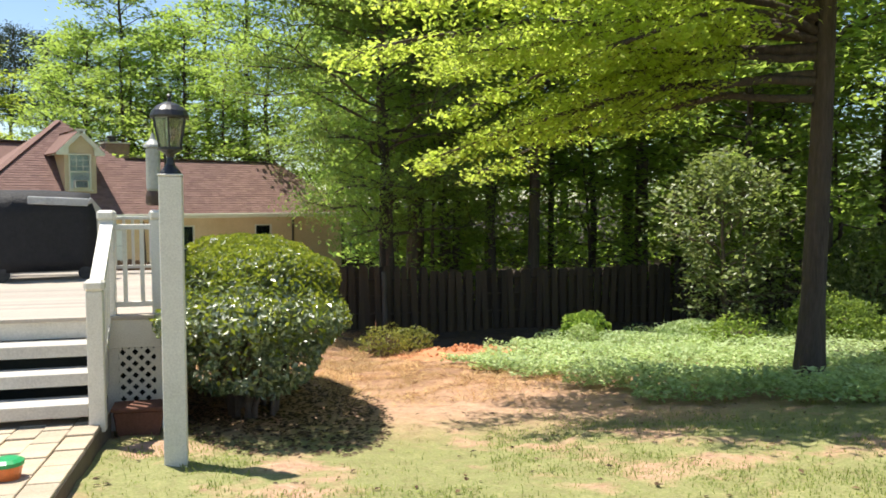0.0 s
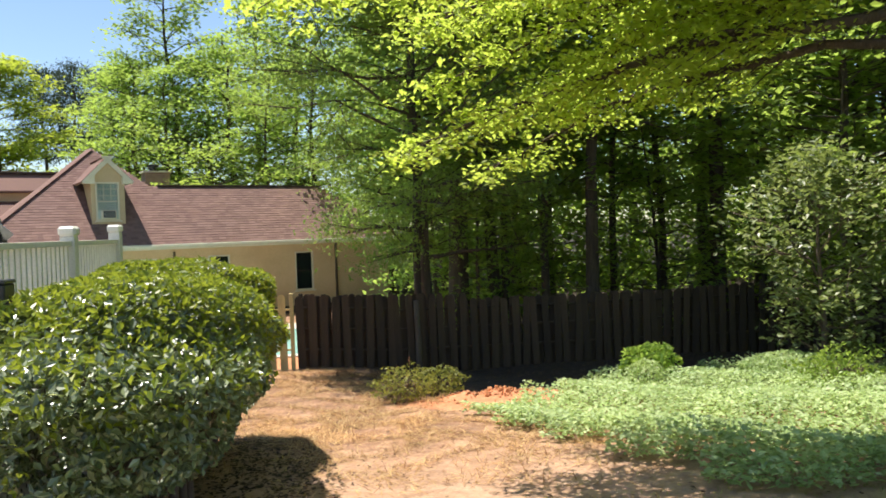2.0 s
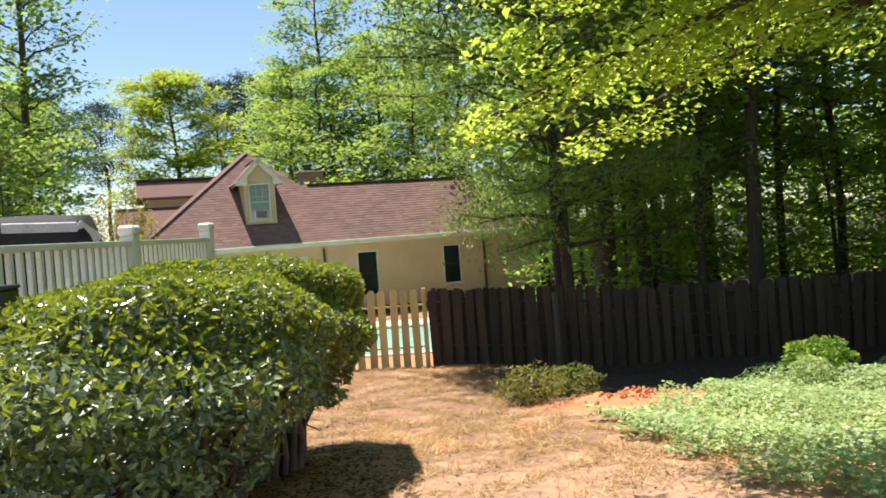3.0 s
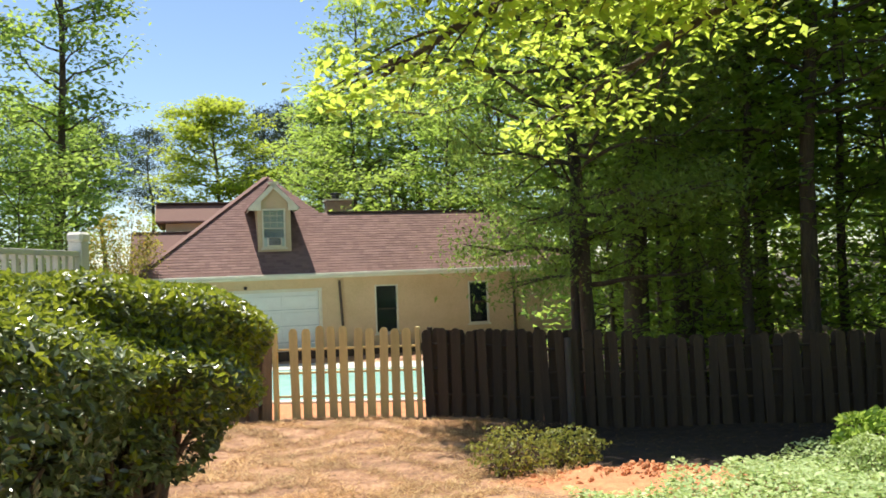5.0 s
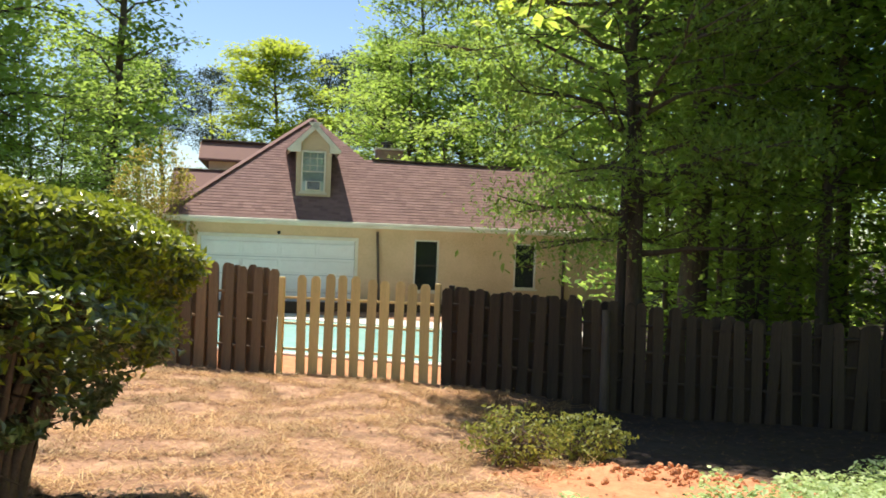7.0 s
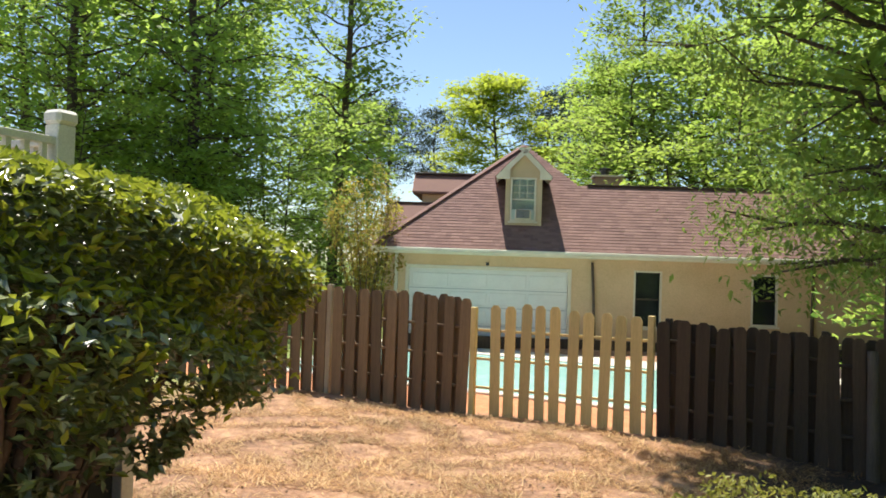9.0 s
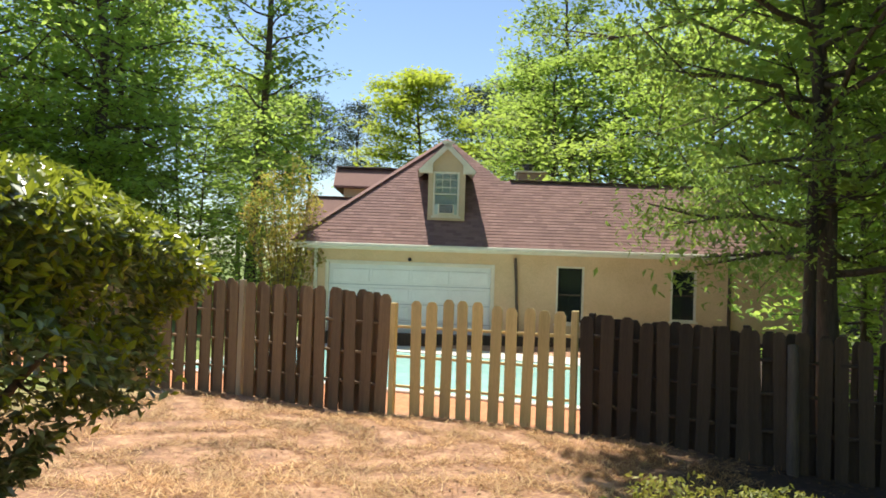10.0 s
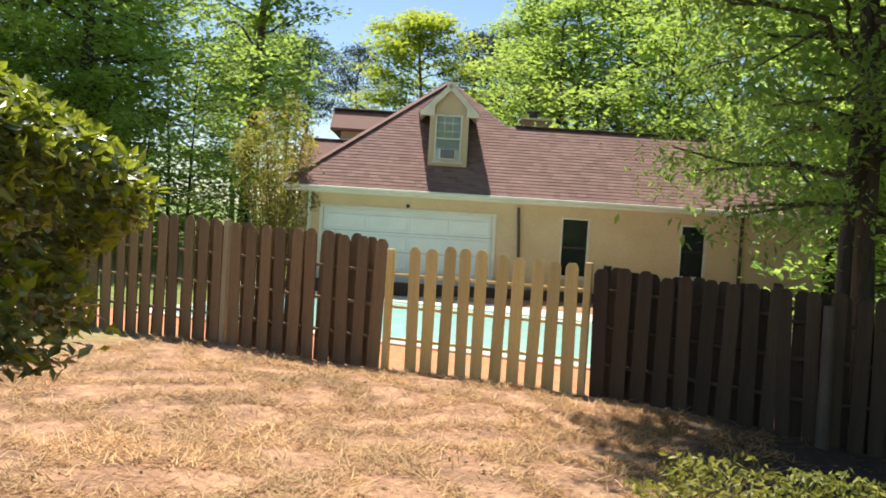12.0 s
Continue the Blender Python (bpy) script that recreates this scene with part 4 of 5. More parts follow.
# lamp post with lantern
lamp = thing("lamp_post", "white square lamp post with black glass lantern on the lawn", "lamp", (1.1, 6.8, gz(1.1, 6.8) + 0.06))
part("shaft", box(-0.078, 0.078, -0.078, 0.078, -0.2, 1.97, 0.008), M_WHITE, lamp)
part("shaft_cap", box(-0.083, 0.083, -0.083, 0.083, 1.971, 1.985, 0.004), M_WHITE, lamp)
lan = part("lantern", lathe([(0.075, 1.986), (0.07, 2.0), (0.03, 2.05), (0.022, 2.10), (0.04, 2.13), (0.085, 2.155), (0.085, 2.17)], 16), M_BLACK, lamp, "black metal lantern with clear panes")
for k in range(6):
    u = 2 * math.pi * (k + 0.5) / 6
    c, s = math.cos(u), math.sin(u)
    part("glazing_bar", bar((0.078 * c, 0.078 * s, 2.17), (0.118 * c, 0.118 * s, 2.37), 0.011, 0.011), M_BLACK, lan)
    u2 = 2 * math.pi * (k + 1.5) / 6
    bm = bmesh.new()
    vs = [bm.verts.new(p) for p in ((0.074 * c, 0.074 * s, 2.172), (0.074 * math.cos(u2), 0.074 * math.sin(u2), 2.172), (0.114 * math.cos(u2), 0.114 * math.sin(u2), 2.368), (0.114 * c, 0.114 * s, 2.368))]
    bm.faces.new(vs)
    bmesh.ops.solidify(bm, geom=bm.faces[:], thickness=0.003)
    part("pane", bm, M_GLASS, lan).visible_shadow = False
part("bulb", lathe([(0.012, 2.175), (0.012, 2.23), (0.028, 2.26), (0.03, 2.29), (0.012, 2.32)], 12), M_FEEDER, lan)
part("hood", lathe([(0.128, 2.37), (0.132, 2.385), (0.118, 2.42), (0.085, 2.455), (0.045, 2.475), (0.012, 2.485), (0.012, 2.51), (0.02, 2.525), (0.004, 2.54)], 18), M_BLACK, lan, "domed black hood")

# bird feeder on a hooked pole at the deck corner
bf = thing("bird_feeder", "tube bird feeder hanging from a black hooked pole", "bird feeder")
w = Wood()
w.add([(0.93, 8.66, 2.1), (0.93, 8.66, 3.0), (0.935, 8.66, 3.76), (0.93, 8.64, 3.88), (0.90, 8.6, 3.92), (0.85, 8.58, 3.87), (0.835, 8.57, 3.79)], [0.011] * 7, 6)
child("hooked_pole", w.mesh("hooked_pole", M_BLACK), bf)
part("tube", lathe([(0.05, 3.55), (0.062, 3.57), (0.062, 3.92), (0.05, 3.94)], 14), M_FEEDER, bf, "pale translucent seed tube").location = (0.835, 8.57, -0.28)
part("roof", lathe([(0.085, 3.941), (0.08, 3.96), (0.03, 4.01), (0.008, 4.07)], 14), M_FEEDER, bf).location = (0.835, 8.57, -0.28)
part("tray", lathe([(0.05, 3.42), (0.07, 3.44), (0.07, 3.5), (0.06, 3.549)], 14), M_BROWN, bf, "brown seed tray").location = (0.835, 8.57, -0.28)

# covered grill on the deck
gr = thing("covered_grill", "grill under a black vinyl cover on the deck", "grill", (-0.85, 12.4, DZ), 14)
bm = box(-0.6, 0.6, -0.32, 0.32, 0.12, 1.0, 0.0)
bmesh.ops.subdivide_edges(bm, edges=bm.edges[:], cuts=5, use_grid_fill=True)
for v in bm.verts:
    if v.co.z > 0.9:
        v.co.x *= 0.92
        v.co.z += 0.16 * (1 - (v.co.y / 0.32) ** 2) - 0.06 * max(0, v.co.x)
    v.co += Vector((noise.noise(v.co * 4), noise.noise(v.co * 4 + Vector((9, 0, 0))), 0)) * 0.035 * (1.2 - v.co.z)
for f in bm.faces:
    f.smooth = True
part("cover", bm, M_COVER, gr)
# pale strips along the front and right edge of the cover's top
part("lid_trim", bar((-0.2, -0.36, 1.03), (0.5, -0.33, 1.0), 0.10, 0.03, (0, 1, 0), 0.01), M_GREYCLOTH, gr, "pale grey strip")
part("lid_trim", bar((0.5, -0.34, 1.03), (0.66, -0.10, 0.86), 0.10, 0.03, (0, 1, 0), 0.01), M_GREYCLOTH, gr, "pale grey strip")
for x in (-0.5, 0.45):
    wh = part("wheel", lathe([(0.05, -0.025), (0.085, -0.02), (0.085, 0.02), (0.05, 0.025)], 16), M_RUBBER, gr, "small grey wheel")
    wh.matrix_local = pose(x, -0.3, 0.086, 90, 0, 0)
part("shelf", box(-0.55, 0.55, -0.3, 0.3, 0.10, 0.118), M_GREYCLOTH, gr)

# planter, utility box and toy
pl = thing("planter", "reddish brown terracotta trough beside the steps", "planter", (0.72, 8.12, gz(0.72, 8.12) - 0.01))
bm = box(-0.2, 0.2, -0.13, 0.13, 0, 0.24, 0.012)
for v in bm.verts:
    k = 0.82 + 0.18 * v.co.z / 0.24
    v.co.x, v.co.y = v.co.x * k, v.co.y * k
part("body", bm, M_TERRA, pl)
part("rim", box(-0.215, 0.215, -0.145, 0.145, 0.241, 0.275, 0.008), M_TERRA, pl)
ub = thing("utility_box", "dark utility box fixed to the deck post", "box", (0.98, 8.62, 2.42))
part("housing", box(-0.05, 0.12, -0.09, 0.09, 0, 0.30, 0.01), M_BLACK, ub)
part("hinged_lid", box(-0.055, 0.125, -0.096, 0.096, 0.301, 0.325, 0.006), M_BLACK, ub)
toy = thing("toy_bucket", "small orange plastic bucket with green lid", "toy", (0.16, 6.2, 1.47))
part("bucket", lathe([(0.07, 0), (0.09, 0.10), (0.095, 0.11)], 14), M_ORANGETOY, toy)
part("lid", lathe([(0.10, 0.111), (0.10, 0.135), (0.07, 0.15), (0.02, 0.155)], 14), M_GREENTOY, toy, "green lid")

# own house: corner of the siding behind the deck
oh = thing("porch_house", "beige house corner with screened porch and boxed eave beside the deck", "house")
part("wall", box(-9.0, -2.15, 13.6, 13.8, 0.4, 4.7, 0.01), M_SIDING, oh)
part("screen", box(-5.2, -2.5, 13.57, 13.585, 2.3, 4.35, 0), M_SCREEN, oh, "grey porch insect screen")
for k in range(3):
    part("screen_frame", box(-5.2 + 1.3 * k, -5.1 + 1.3 * k, 13.545, 13.568, 2.25, 4.4), M_TRIM, oh)
for z in (2.25, 3.1, 4.35):
    part("screen_rail", box(-5.2, -2.5, 13.53, 13.544, z, z + 0.08), M_TRIM, oh)
part("corner_board", box(-2.30, -2.13, 13.56, 13.599, 0.9, 4.7), M_SIDING, oh)
part("eave", prism([(-9.0, 5.25), (-2.4, 5.18), (-1.62, 4.72), (-1.62, 4.58), (-9.0, 4.58)], "y", 12.75, 13.2), M_SIDING, oh, "beige boxed eave")
part("fascia", prism([(-9.0, 5.34), (-2.38, 5.27), (-1.55, 4.78), (-1.55, 4.66), (-2.4, 5.15), (-9.0, 5.22)], "y", 12.70, 12.748), M_TRIM, oh)
# ---------------------------------------------------------------- hedge of two holly mounds
def mound(name, label, seed, cx, cy, rx, ry, height, gap, count, leaf, size, new_leaf=None, new_count=0, stems=9, power=2.6, category="shrub", up=0.35, top_new=3.2, ragged=0.05, skirt=0.0, taper=0.0):
    """A clipped mound: stems, twigs, a shell and a filling of leaves. gap: bare height below the leaves."""
    rng = np.random.default_rng(seed)
    bush = thing(name, label, category, (cx, cy, gz(cx, cy)))
    w = Wood()
    for k in range(stems):
        az = k * 2.4 + rng.uniform(-0.3, 0.3)
        rr = rng.uniform(0.4, 0.72)
        tip = np.array([rx * rr * math.cos(az), ry * rr * math.sin(az), gap + (height - gap) * rng.uniform(0.25, 0.75)])
        foot = np.array([0.12 * math.cos(az) * rx * 2, 0.14 * math.sin(az) * ry * 2, -0.1])
        s = np.linspace(0, 1, 6)[:, None]
        p = foot + (tip - foot) * s ** np.array([1.3, 1.3, 0.8]) + rng.normal(size=(6, 3)) * 0.025
        w.add(p, np.linspace(0.032, 0.01, 6) * height / 1.6, 6)
        for j in range(3):
            d = np.clip(rng.normal(size=3), -1.4, 1.4) * np.array([min(rx, 0.9), min(ry, 0.9), 0.4]) * 0.24
            w.add(p[2 + j] + d * np.linspace(0, 1, 4)[:, None], np.linspace(0.012, 0.004, 4), 4)
    child("branchwork", w.mesh("branchwork", M_TWIG), bush, "bare brown stems")

    def shell(n, lo, hi, lift=0.0):
        d = rng.normal(size=(n, 3))
        d /= np.linalg.norm(d, axis=1, keepdims=True)
        k = (np.abs(d) ** power).sum(1) ** (-1 / power)
        lump = 1 + ragged * np.sin(d[:, 0] * 7 + seed) * np.cos(d[:, 1] * 6) + ragged * np.sin(d[:, 2] * 9 + d[:, 1] * 5 + seed)
        p = d * (k * lump * rng.uniform(lo, hi, n))[:, None]
        zc, zr = gap + (height - gap) * 0.44, (height - gap) * 0.56
        p = p * np.array([rx, ry, zr]) + np.array([0, 0, zc + lift])
        u = np.clip((p[:, 2] - gap * 0.7) / (0.68 * (height - gap)), 0, 1)
        p[:, :2] *= (1 - taper * (1 - u * u * (3 - 2 * u)))[:, None]
        p[:, 2] = np.where(p[:, 2] < gap * 0.7, gap * 0.7 + rng.uniform(0, 0.35, n), p[:, 2])
        return p

    pts = np.concatenate([shell(int(count * 0.72), 0.93, 1.03), shell(int(count * 0.28), 0.5, 0.95)])
    if skirt:
        low = (pts[:, 2] - gap) / (height - gap)
        hole = np.sin(pts[:, 0] * 8 + seed) * np.sin(pts[:, 1] * 7.3 + 1) * np.sin(pts[:, 2] * 8.1) + rng.normal(size=len(pts)) * 0.25
        pts = pts[(low > 0.55) | (hole > -0.05 + skirt * (0.55 - low))]
    away = (pts - np.array([0, 0, gap + (height - gap) * 0.35])) / np.array([rx, ry, height * 0.6]) ** 1.5
    away /= np.linalg.norm(away, axis=1, keepdims=True)
    v, q = leaves(rng, pts, size, 0.5, up * 0.6, out=away)
    child("foliage", np_mesh("foliage", v, q, leaf), bush)
    if new_count:
        p = shell(new_count * 3, 0.98, 1.06)
        keep = rng.uniform(size=len(p)) < np.clip((p[:, 2] - gap) / (height - gap), 0.05, 1) ** top_new
        v, q = leaves(rng, p[keep][:new_count], size * 0.95, 0.45, 0.1)
        child("new_growth", np_mesh("new_growth", v, q, new_leaf), bush, "yellow-green new leaves")
    return bush


mound("holly_bush", "clipped round evergreen bush with glossy dark leaves", 3, 1.70, 9.55, 0.93, 2.25, 1.80, 0.42, 50000, L_HOLLY, 0.066, L_HOLLYNEW, 14000, stems=24, power=2.12, top_new=4.0, up=0.5, ragged=0.05, skirt=0.6, taper=0.27)
# extra new growth also stands in for sunlit, glinting leaves
mound("holly_bush", "tall evergreen bush with bare stems at its foot", 8, 1.64, 11.85, 0.90, 1.98, 2.02, 0.66, 70000, L_HOLLY, 0.068, L_HOLLYNEW, 14000, stems=52, power=2.3, top_new=1.8, up=0.75, ragged=0.08, skirt=0.6, taper=0.12)

# ---------------------------------------------------------------- smaller shrubs
mound("azalea", "thin azalea with yellowing leaves beside the clay", 12, 4.36, 16.2, 0.50, 0.42, 0.56, 0.05, 1300, L_AZALEA, 0.055, stems=34, power=1.7, ragged=0.2, up=0.3)
mound("azalea", "low yellow-green azalea near the clay mound", 13, 5.06, 16.9, 0.42, 0.36, 0.52, 0.06, 1600, L_AZALEA, 0.055, stems=22, power=1.8, ragged=0.16, up=0.3)
mound("round_shrub", "small round light-green shrub in the ground cover", 14, 8.71, 16.5, 0.48, 0.45, 0.74, 0.08, 1700, L_LIGHT, 0.10, stems=12, power=1.9, ragged=0.13)
mound("round_shrub", "small weedy green shrub in the ground cover", 15, 8.20, 15.5, 0.28, 0.28, 0.5, 0.05, 900, L_IVY, 0.06, stems=5, power=2.0)
mound("low_shrub", "low spreading shrub under the camellia", 16, 10.67, 15.4, 0.8, 0.6, 0.5, 0.05, 4200, L_IVY, 0.07, stems=8, power=2.2)
mound("low_shrub", "dark green shrub in tree shade", 17, 13.09, 14.4, 0.9, 0.9, 0.95, 0.1, 4200, L_FINE, 0.09, stems=12, power=1.9, ragged=0.18)
mound("low_shrub", "broad green shrub at the edge of the yard", 18, 12.21, 10.6, 1.3, 1.0, 0.85, 0.1, 5000, L_FINE, 0.09, stems=9, power=1.9, ragged=0.18)
mound("low_shrub", "broad green shrub at the edge of the yard", 19, 14.41, 9.6, 1.4, 1.2, 1.2, 0.1, 6000, L_FINE, 0.09, stems=9, power=1.9, ragged=0.18)
mound("evergreen_shrub", "glossy evergreen shrub at the edge of the yard", 20, 15.84, 16.0, 1.2, 1.1, 2.4, 0.2, 8000, L_CAMELLIA, 0.11, stems=9, power=2.2)

cam_tree = grow("camellia", "small camellia tree with glossy pale-lit leaves", 21, 4.0, 0.07, 0.10, 1.5, 30, 4800, 0.135, L_CAMELLIA, M_TWIG, "round", 0.2, 0.16, 0.6, aspect=0.5, up=0.4, category="small tree")
park(cam_tree, 11.9, 16.2)
mound("low_shrub", "feathery light-green weeds beside the oak", 22, 10.45, 13.8, 0.6, 0.5, 0.7, 0.05, 1100, L_WOODS, 0.08, stems=24, power=1.7, ragged=0.3)

# ---------------------------------------------------------------- ground cover, grass, straw
def inside(poly, x, y):
    hit = np.zeros(len(x), bool)
    for (x0, y0), (x1, y1) in zip(poly, poly[1:] + poly[:1]):
        c = ((y0 > y) != (y1 > y)) & (x < (x1 - x0) * (y - y0) / (y1 - y0 + 1e-12) + x0)
        hit ^= c
    return hit


def scatter(rng, n, x0, x1, y0, y1, poly=None, keep=None):
    x, y = rng.uniform(x0, x1, n), rng.uniform(y0, y1, n)
    ok = np.ones(n, bool)
    if poly:
        ok &= inside(poly, x + 0.25 * np.sin(y * 5), y + 0.2 * np.sin(x * 6))
    if keep is not None:
        ok &= rng.uniform(size=n) < keep(x, y)
    return x[ok], y[ok]


rng = np.random.default_rng(31)
COVER = [(5.15, 14.0), (5.35, 12.6), (5.75, 11.2), (6.0, 9.3), (6.4, 8.7), (7.2, 7.9), (8.8, 6.9), (14, 6.2), (16, 17), (11.5, 17.4), (8.5, 17.3), (7.5, 16.6), (6.8, 15.4), (5.9, 14.8)]
x, y = scatter(rng, 150000, 4.4, 16, 6.0, 17.5, COVER, lambda x, y: np.where(x < 10.5, 1.0, 0.35))
hgt = 0.06 + 0.30 * rng.uniform(size=len(x)) ** 1.4 * (0.65 + 0.35 * np.sin(x * 2.1 + y * 1.3))
v, q = leaves(rng, np.stack([x, y, ground(x, y) + hgt], 1), 0.075, 0.55, 0.55)
cover = new("ground_cover", np_mesh("ground_cover", v, q, L_IVY))
tagged(cover, "bright green leafy ground cover in sunlight", "ground cover", kind="stuff")


def blades(rng, x, y, length, width, lay, z_off=0.0, curve=0.3):
    """Thin blades: lay 0 stands upright, 1 lies on the ground."""
    n = len(x)
    az = rng.uniform(0, 2 * np.pi, n)
    L = length * rng.uniform(0.5, 1.4, n)
    el = np.where(rng.uniform(size=n) < lay, rng.uniform(-0.05, 0.45, n), rng.uniform(0.6, 1.5, n))
    d = np.stack([np.cos(az) * np.cos(el), np.sin(az) * np.cos(el), np.sin(el)], 1)
    b = np.stack([-np.sin(az), np.cos(az), np.zeros(n)], 1) * width * 0.5
    p = np.stack([x, y, ground(x, y) + z_off], 1)
    tip = p + d * L[:, None]
    v = np.stack([p - b, p + b, tip + b * 0.35, tip - b * 0.35], 1).reshape(-1, 3)
    return v, np.arange(4 * n).reshape(-1, 4)


free = lambda x, y: np.where((x < 0.56) & (y < 8.1), 0.0, 1.0) * np.where((np.hypot((x - 1.8) / 0.8, (y - 10.5) / 3.2) < 1), 0.25, 1.0)
x, y = scatter(rng, 200000, 0.4, 13, 2.5, 9.4, None, lambda x, y: free(x, y) * np.clip((9.6 - y) / 3.0, 0.0, 1) * np.where((y > 5.8) & (np.abs(x - 2.5 - 0.28 * (y - 6.5)) < 0.85), 0.08, 0.7) * (0.25 + 0.75 * (np.sin(x * 1.9 + 0.7) * np.sin(y * 1.7 + x * 0.6) > -0.15)))
v, q = blades(rng, x, y, 0.028, 0.007, 0.5)
tagged(new("lawn_grass", np_mesh("lawn_grass", v, q, L_GRASS)), "thin patchy lawn grass, partly dry", "grass", kind="stuff")
x, y = scatter(rng, 130000, -4, 6.0, 9.5, 21.0, None, lambda x, y: free(x, y) * np.where(x > 4.0, np.clip(1 - (x - 4.0) * 0.8 * (y > 14), 0, 1), 1) * np.clip((y - 9) / 4.5, 0.15, 1) * (0.12 + 0.88 * (np.sin(x * 3.7 + 2 * np.sin(y * 1.9)) * np.sin(y * 3.1 + 1.5 * np.sin(x * 2.3)) > -0.12)))
x = x + 0.06 * rng.normal(size=len(x))
v, q = blades(rng, x, y, 0.13, 0.009, 1.1, 0.012)
tagged(new("straw", np_mesh("straw", v, q, L_STRAW)), "loose dry straw lying on the bare soil", "straw", kind="stuff")
x, y = scatter(rng, 16000, -1, 14, 3, 21, None, lambda x, y: free(x, y) * np.where((x > 3.9) & (y > 17.0), 1.0, 0.0) + 0.09)
v, q = leaves(rng, np.stack([x, y, ground(x, y) + 0.012], 1), 0.055, 0.55, 0.8)
tagged(new("leaf_litter", np_mesh("leaf_litter", v, q, L_LITTER)), "scattered dry leaves on the ground", "leaf litter", kind="stuff")
x, y = scatter(rng, 5200, 0.9, 3.4, 6.9, 14.2, None, lambda x, y: (np.hypot((x - 2.0) / 1.15, (y - 10.3) / 3.6) < 1) * 1.0)
v, q = leaves(rng, np.stack([x, y, ground(x, y) + 0.012], 1), 0.06, 0.55, 0.8)
tagged(new("leaf_litter", np_mesh("leaf_litter", v, q, L_LITTER)), "dry leaves under the evergreen bushes", "leaf litter", kind="stuff")

# clods on the clay mound
rng = np.random.default_rng(33)
cl = thing("clay_mound", "low mound of loose orange clay", "mound", kind="stuff")
bmc = bmesh.new()
for k in range(420):
    x, y = rng.normal(5.85, 0.7), rng.normal(16.0, 0.24)
    s = rng.uniform(0.2, 1.0) ** 2 * 0.042 + 0.006
    m = Matrix.Translation((x, y, gz(x, y) + s * 0.2)) @ Euler(rng.uniform(0, 6, 3)).to_matrix().to_4x4() @ Matrix.Diagonal((s, s * rng.uniform(0.5, 1), s * rng.uniform(0.25, 0.6), 1))
    bmesh.ops.create_icosphere(bmc, subdivisions=1, radius=1, matrix=m)
part("clods", bmc, M_CLAY, cl)

# ---------------------------------------------------------------- oak beside the path, with its sunlit low branches
oak_xy = (8.3, 9.2)
oz = gz(*oak_xy)
oak = thing("oak_tree", "oak with dark trunk and long low sunlit branches", "tree", (*oak_xy, oz))
rng = np.random.default_rng(41)
w = Wood()
tt = np.linspace(0, 1, 12)
trunk = np.stack([0.12 * np.sin(tt * 5), 0.1 * np.sin(tt * 4 + 1) - 0.1, tt * 14 - 0.2], 1)
w.add(trunk, np.where(tt < 0.04, 0.22, 0.155 * (1 - 0.75 * tt)), 12)
near_tips, far_tips = [], []


def bough(start, ends, r0, sag, twigs, tips, reach=0.55):
    a, b = np.array(start, float), np.array(ends, float)
    s = np.linspace(0, 1, 9)[:, None]
    p = a + (b - a) * s + np.array([0, 0, 1.0]) * (sag * np.sin(np.pi * s)) + np.cumsum(rng.normal(size=(9, 3)) * 0.04, axis=0) * (s > 0)
    w.add(p, r0 * (1 - 0.85 * s[:, 0]) + 0.005, 7)
    d = (b - a) / np.linalg.norm(b - a)
    for k in range(twigs):
        f = 0.28 + 0.72 * (k + rng.uniform(0, 1)) / twigs
        q0 = np.array([np.interp(f, s[:, 0], p[:, j]) for j in range(3)])
        side = np.cross(d, [0, 0, 1]) * rng.choice([-1, 1]) * rng.uniform(0.5, 1.0)
        dd = d * rng.uniform(0.4, 0.9) + side + np.array([0, 0, rng.uniform(-0.3, 0.12)])
        dd /= np.linalg.norm(dd)
        ln = reach * rng.uniform(0.5, 1.4) * (1.2 - 0.75 * f)
        tw = q0 + dd * ln * np.linspace(0, 1, 5)[:, None] + np.array([0, 0, -0.1]) * np.linspace(0, 1, 5)[:, None] ** 2
        w.add(tw, np.linspace(0.012, 0.003, 5), 4)
        tips += [tw[2], tw[3], tw[4], tw[4]]
    tips += [p[-1], p[-2], p[-3]]


def rel(x, y, z):
    return (x - oak_xy[0], y - oak_xy[1], z - oz)


bough(rel(8.3, 9.2, 4.6), rel(3.85, 10.6, 3.72), 0.055, 0.25, 30, near_tips, 0.8)
bough(rel(8.3, 9.2, 5.0), rel(4.00, 10.0, 4.35), 0.06, 0.35, 24, near_tips, 0.8)
bough(rel(8.3, 9.2, 4.4), rel(4.70, 11.6, 3.55), 0.05, 0.25, 20, near_tips, 0.6)
bough(rel(8.3, 9.2, 5.6), rel(4.40, 10.6, 4.95), 0.06, 0.4, 22, near_tips, 0.7)
bough(rel(8.3, 9.2, 4.9), rel(5.40, 10.6, 4.25), 0.05, 0.2, 16, near_tips, 0.6)
bough(rel(8.3, 9.2, 5.3), rel(6.40, 10.2, 4.7), 0.05, 0.3, 16, near_tips, 0.6)
for ex, ey, ez in ((2.95, 9.3, 4.7), (3.4, 8.4, 4.85), (4.2, 7.8, 5.0), (4.0, 10.4, 4.6), (4.0, 9.1, 4.6), (5.0, 8.2, 4.7), (5.2, 9.6, 4.4), (4.7, 11.0, 4.2)):
    bough(rel(8.3, 9.2, ez + 0.5), rel(ex, ey, ez), 0.045, 0.25, 30, near_tips, 0.85)
# high boughs out of view, added to shade the ground right of the oak
shade_tips = []
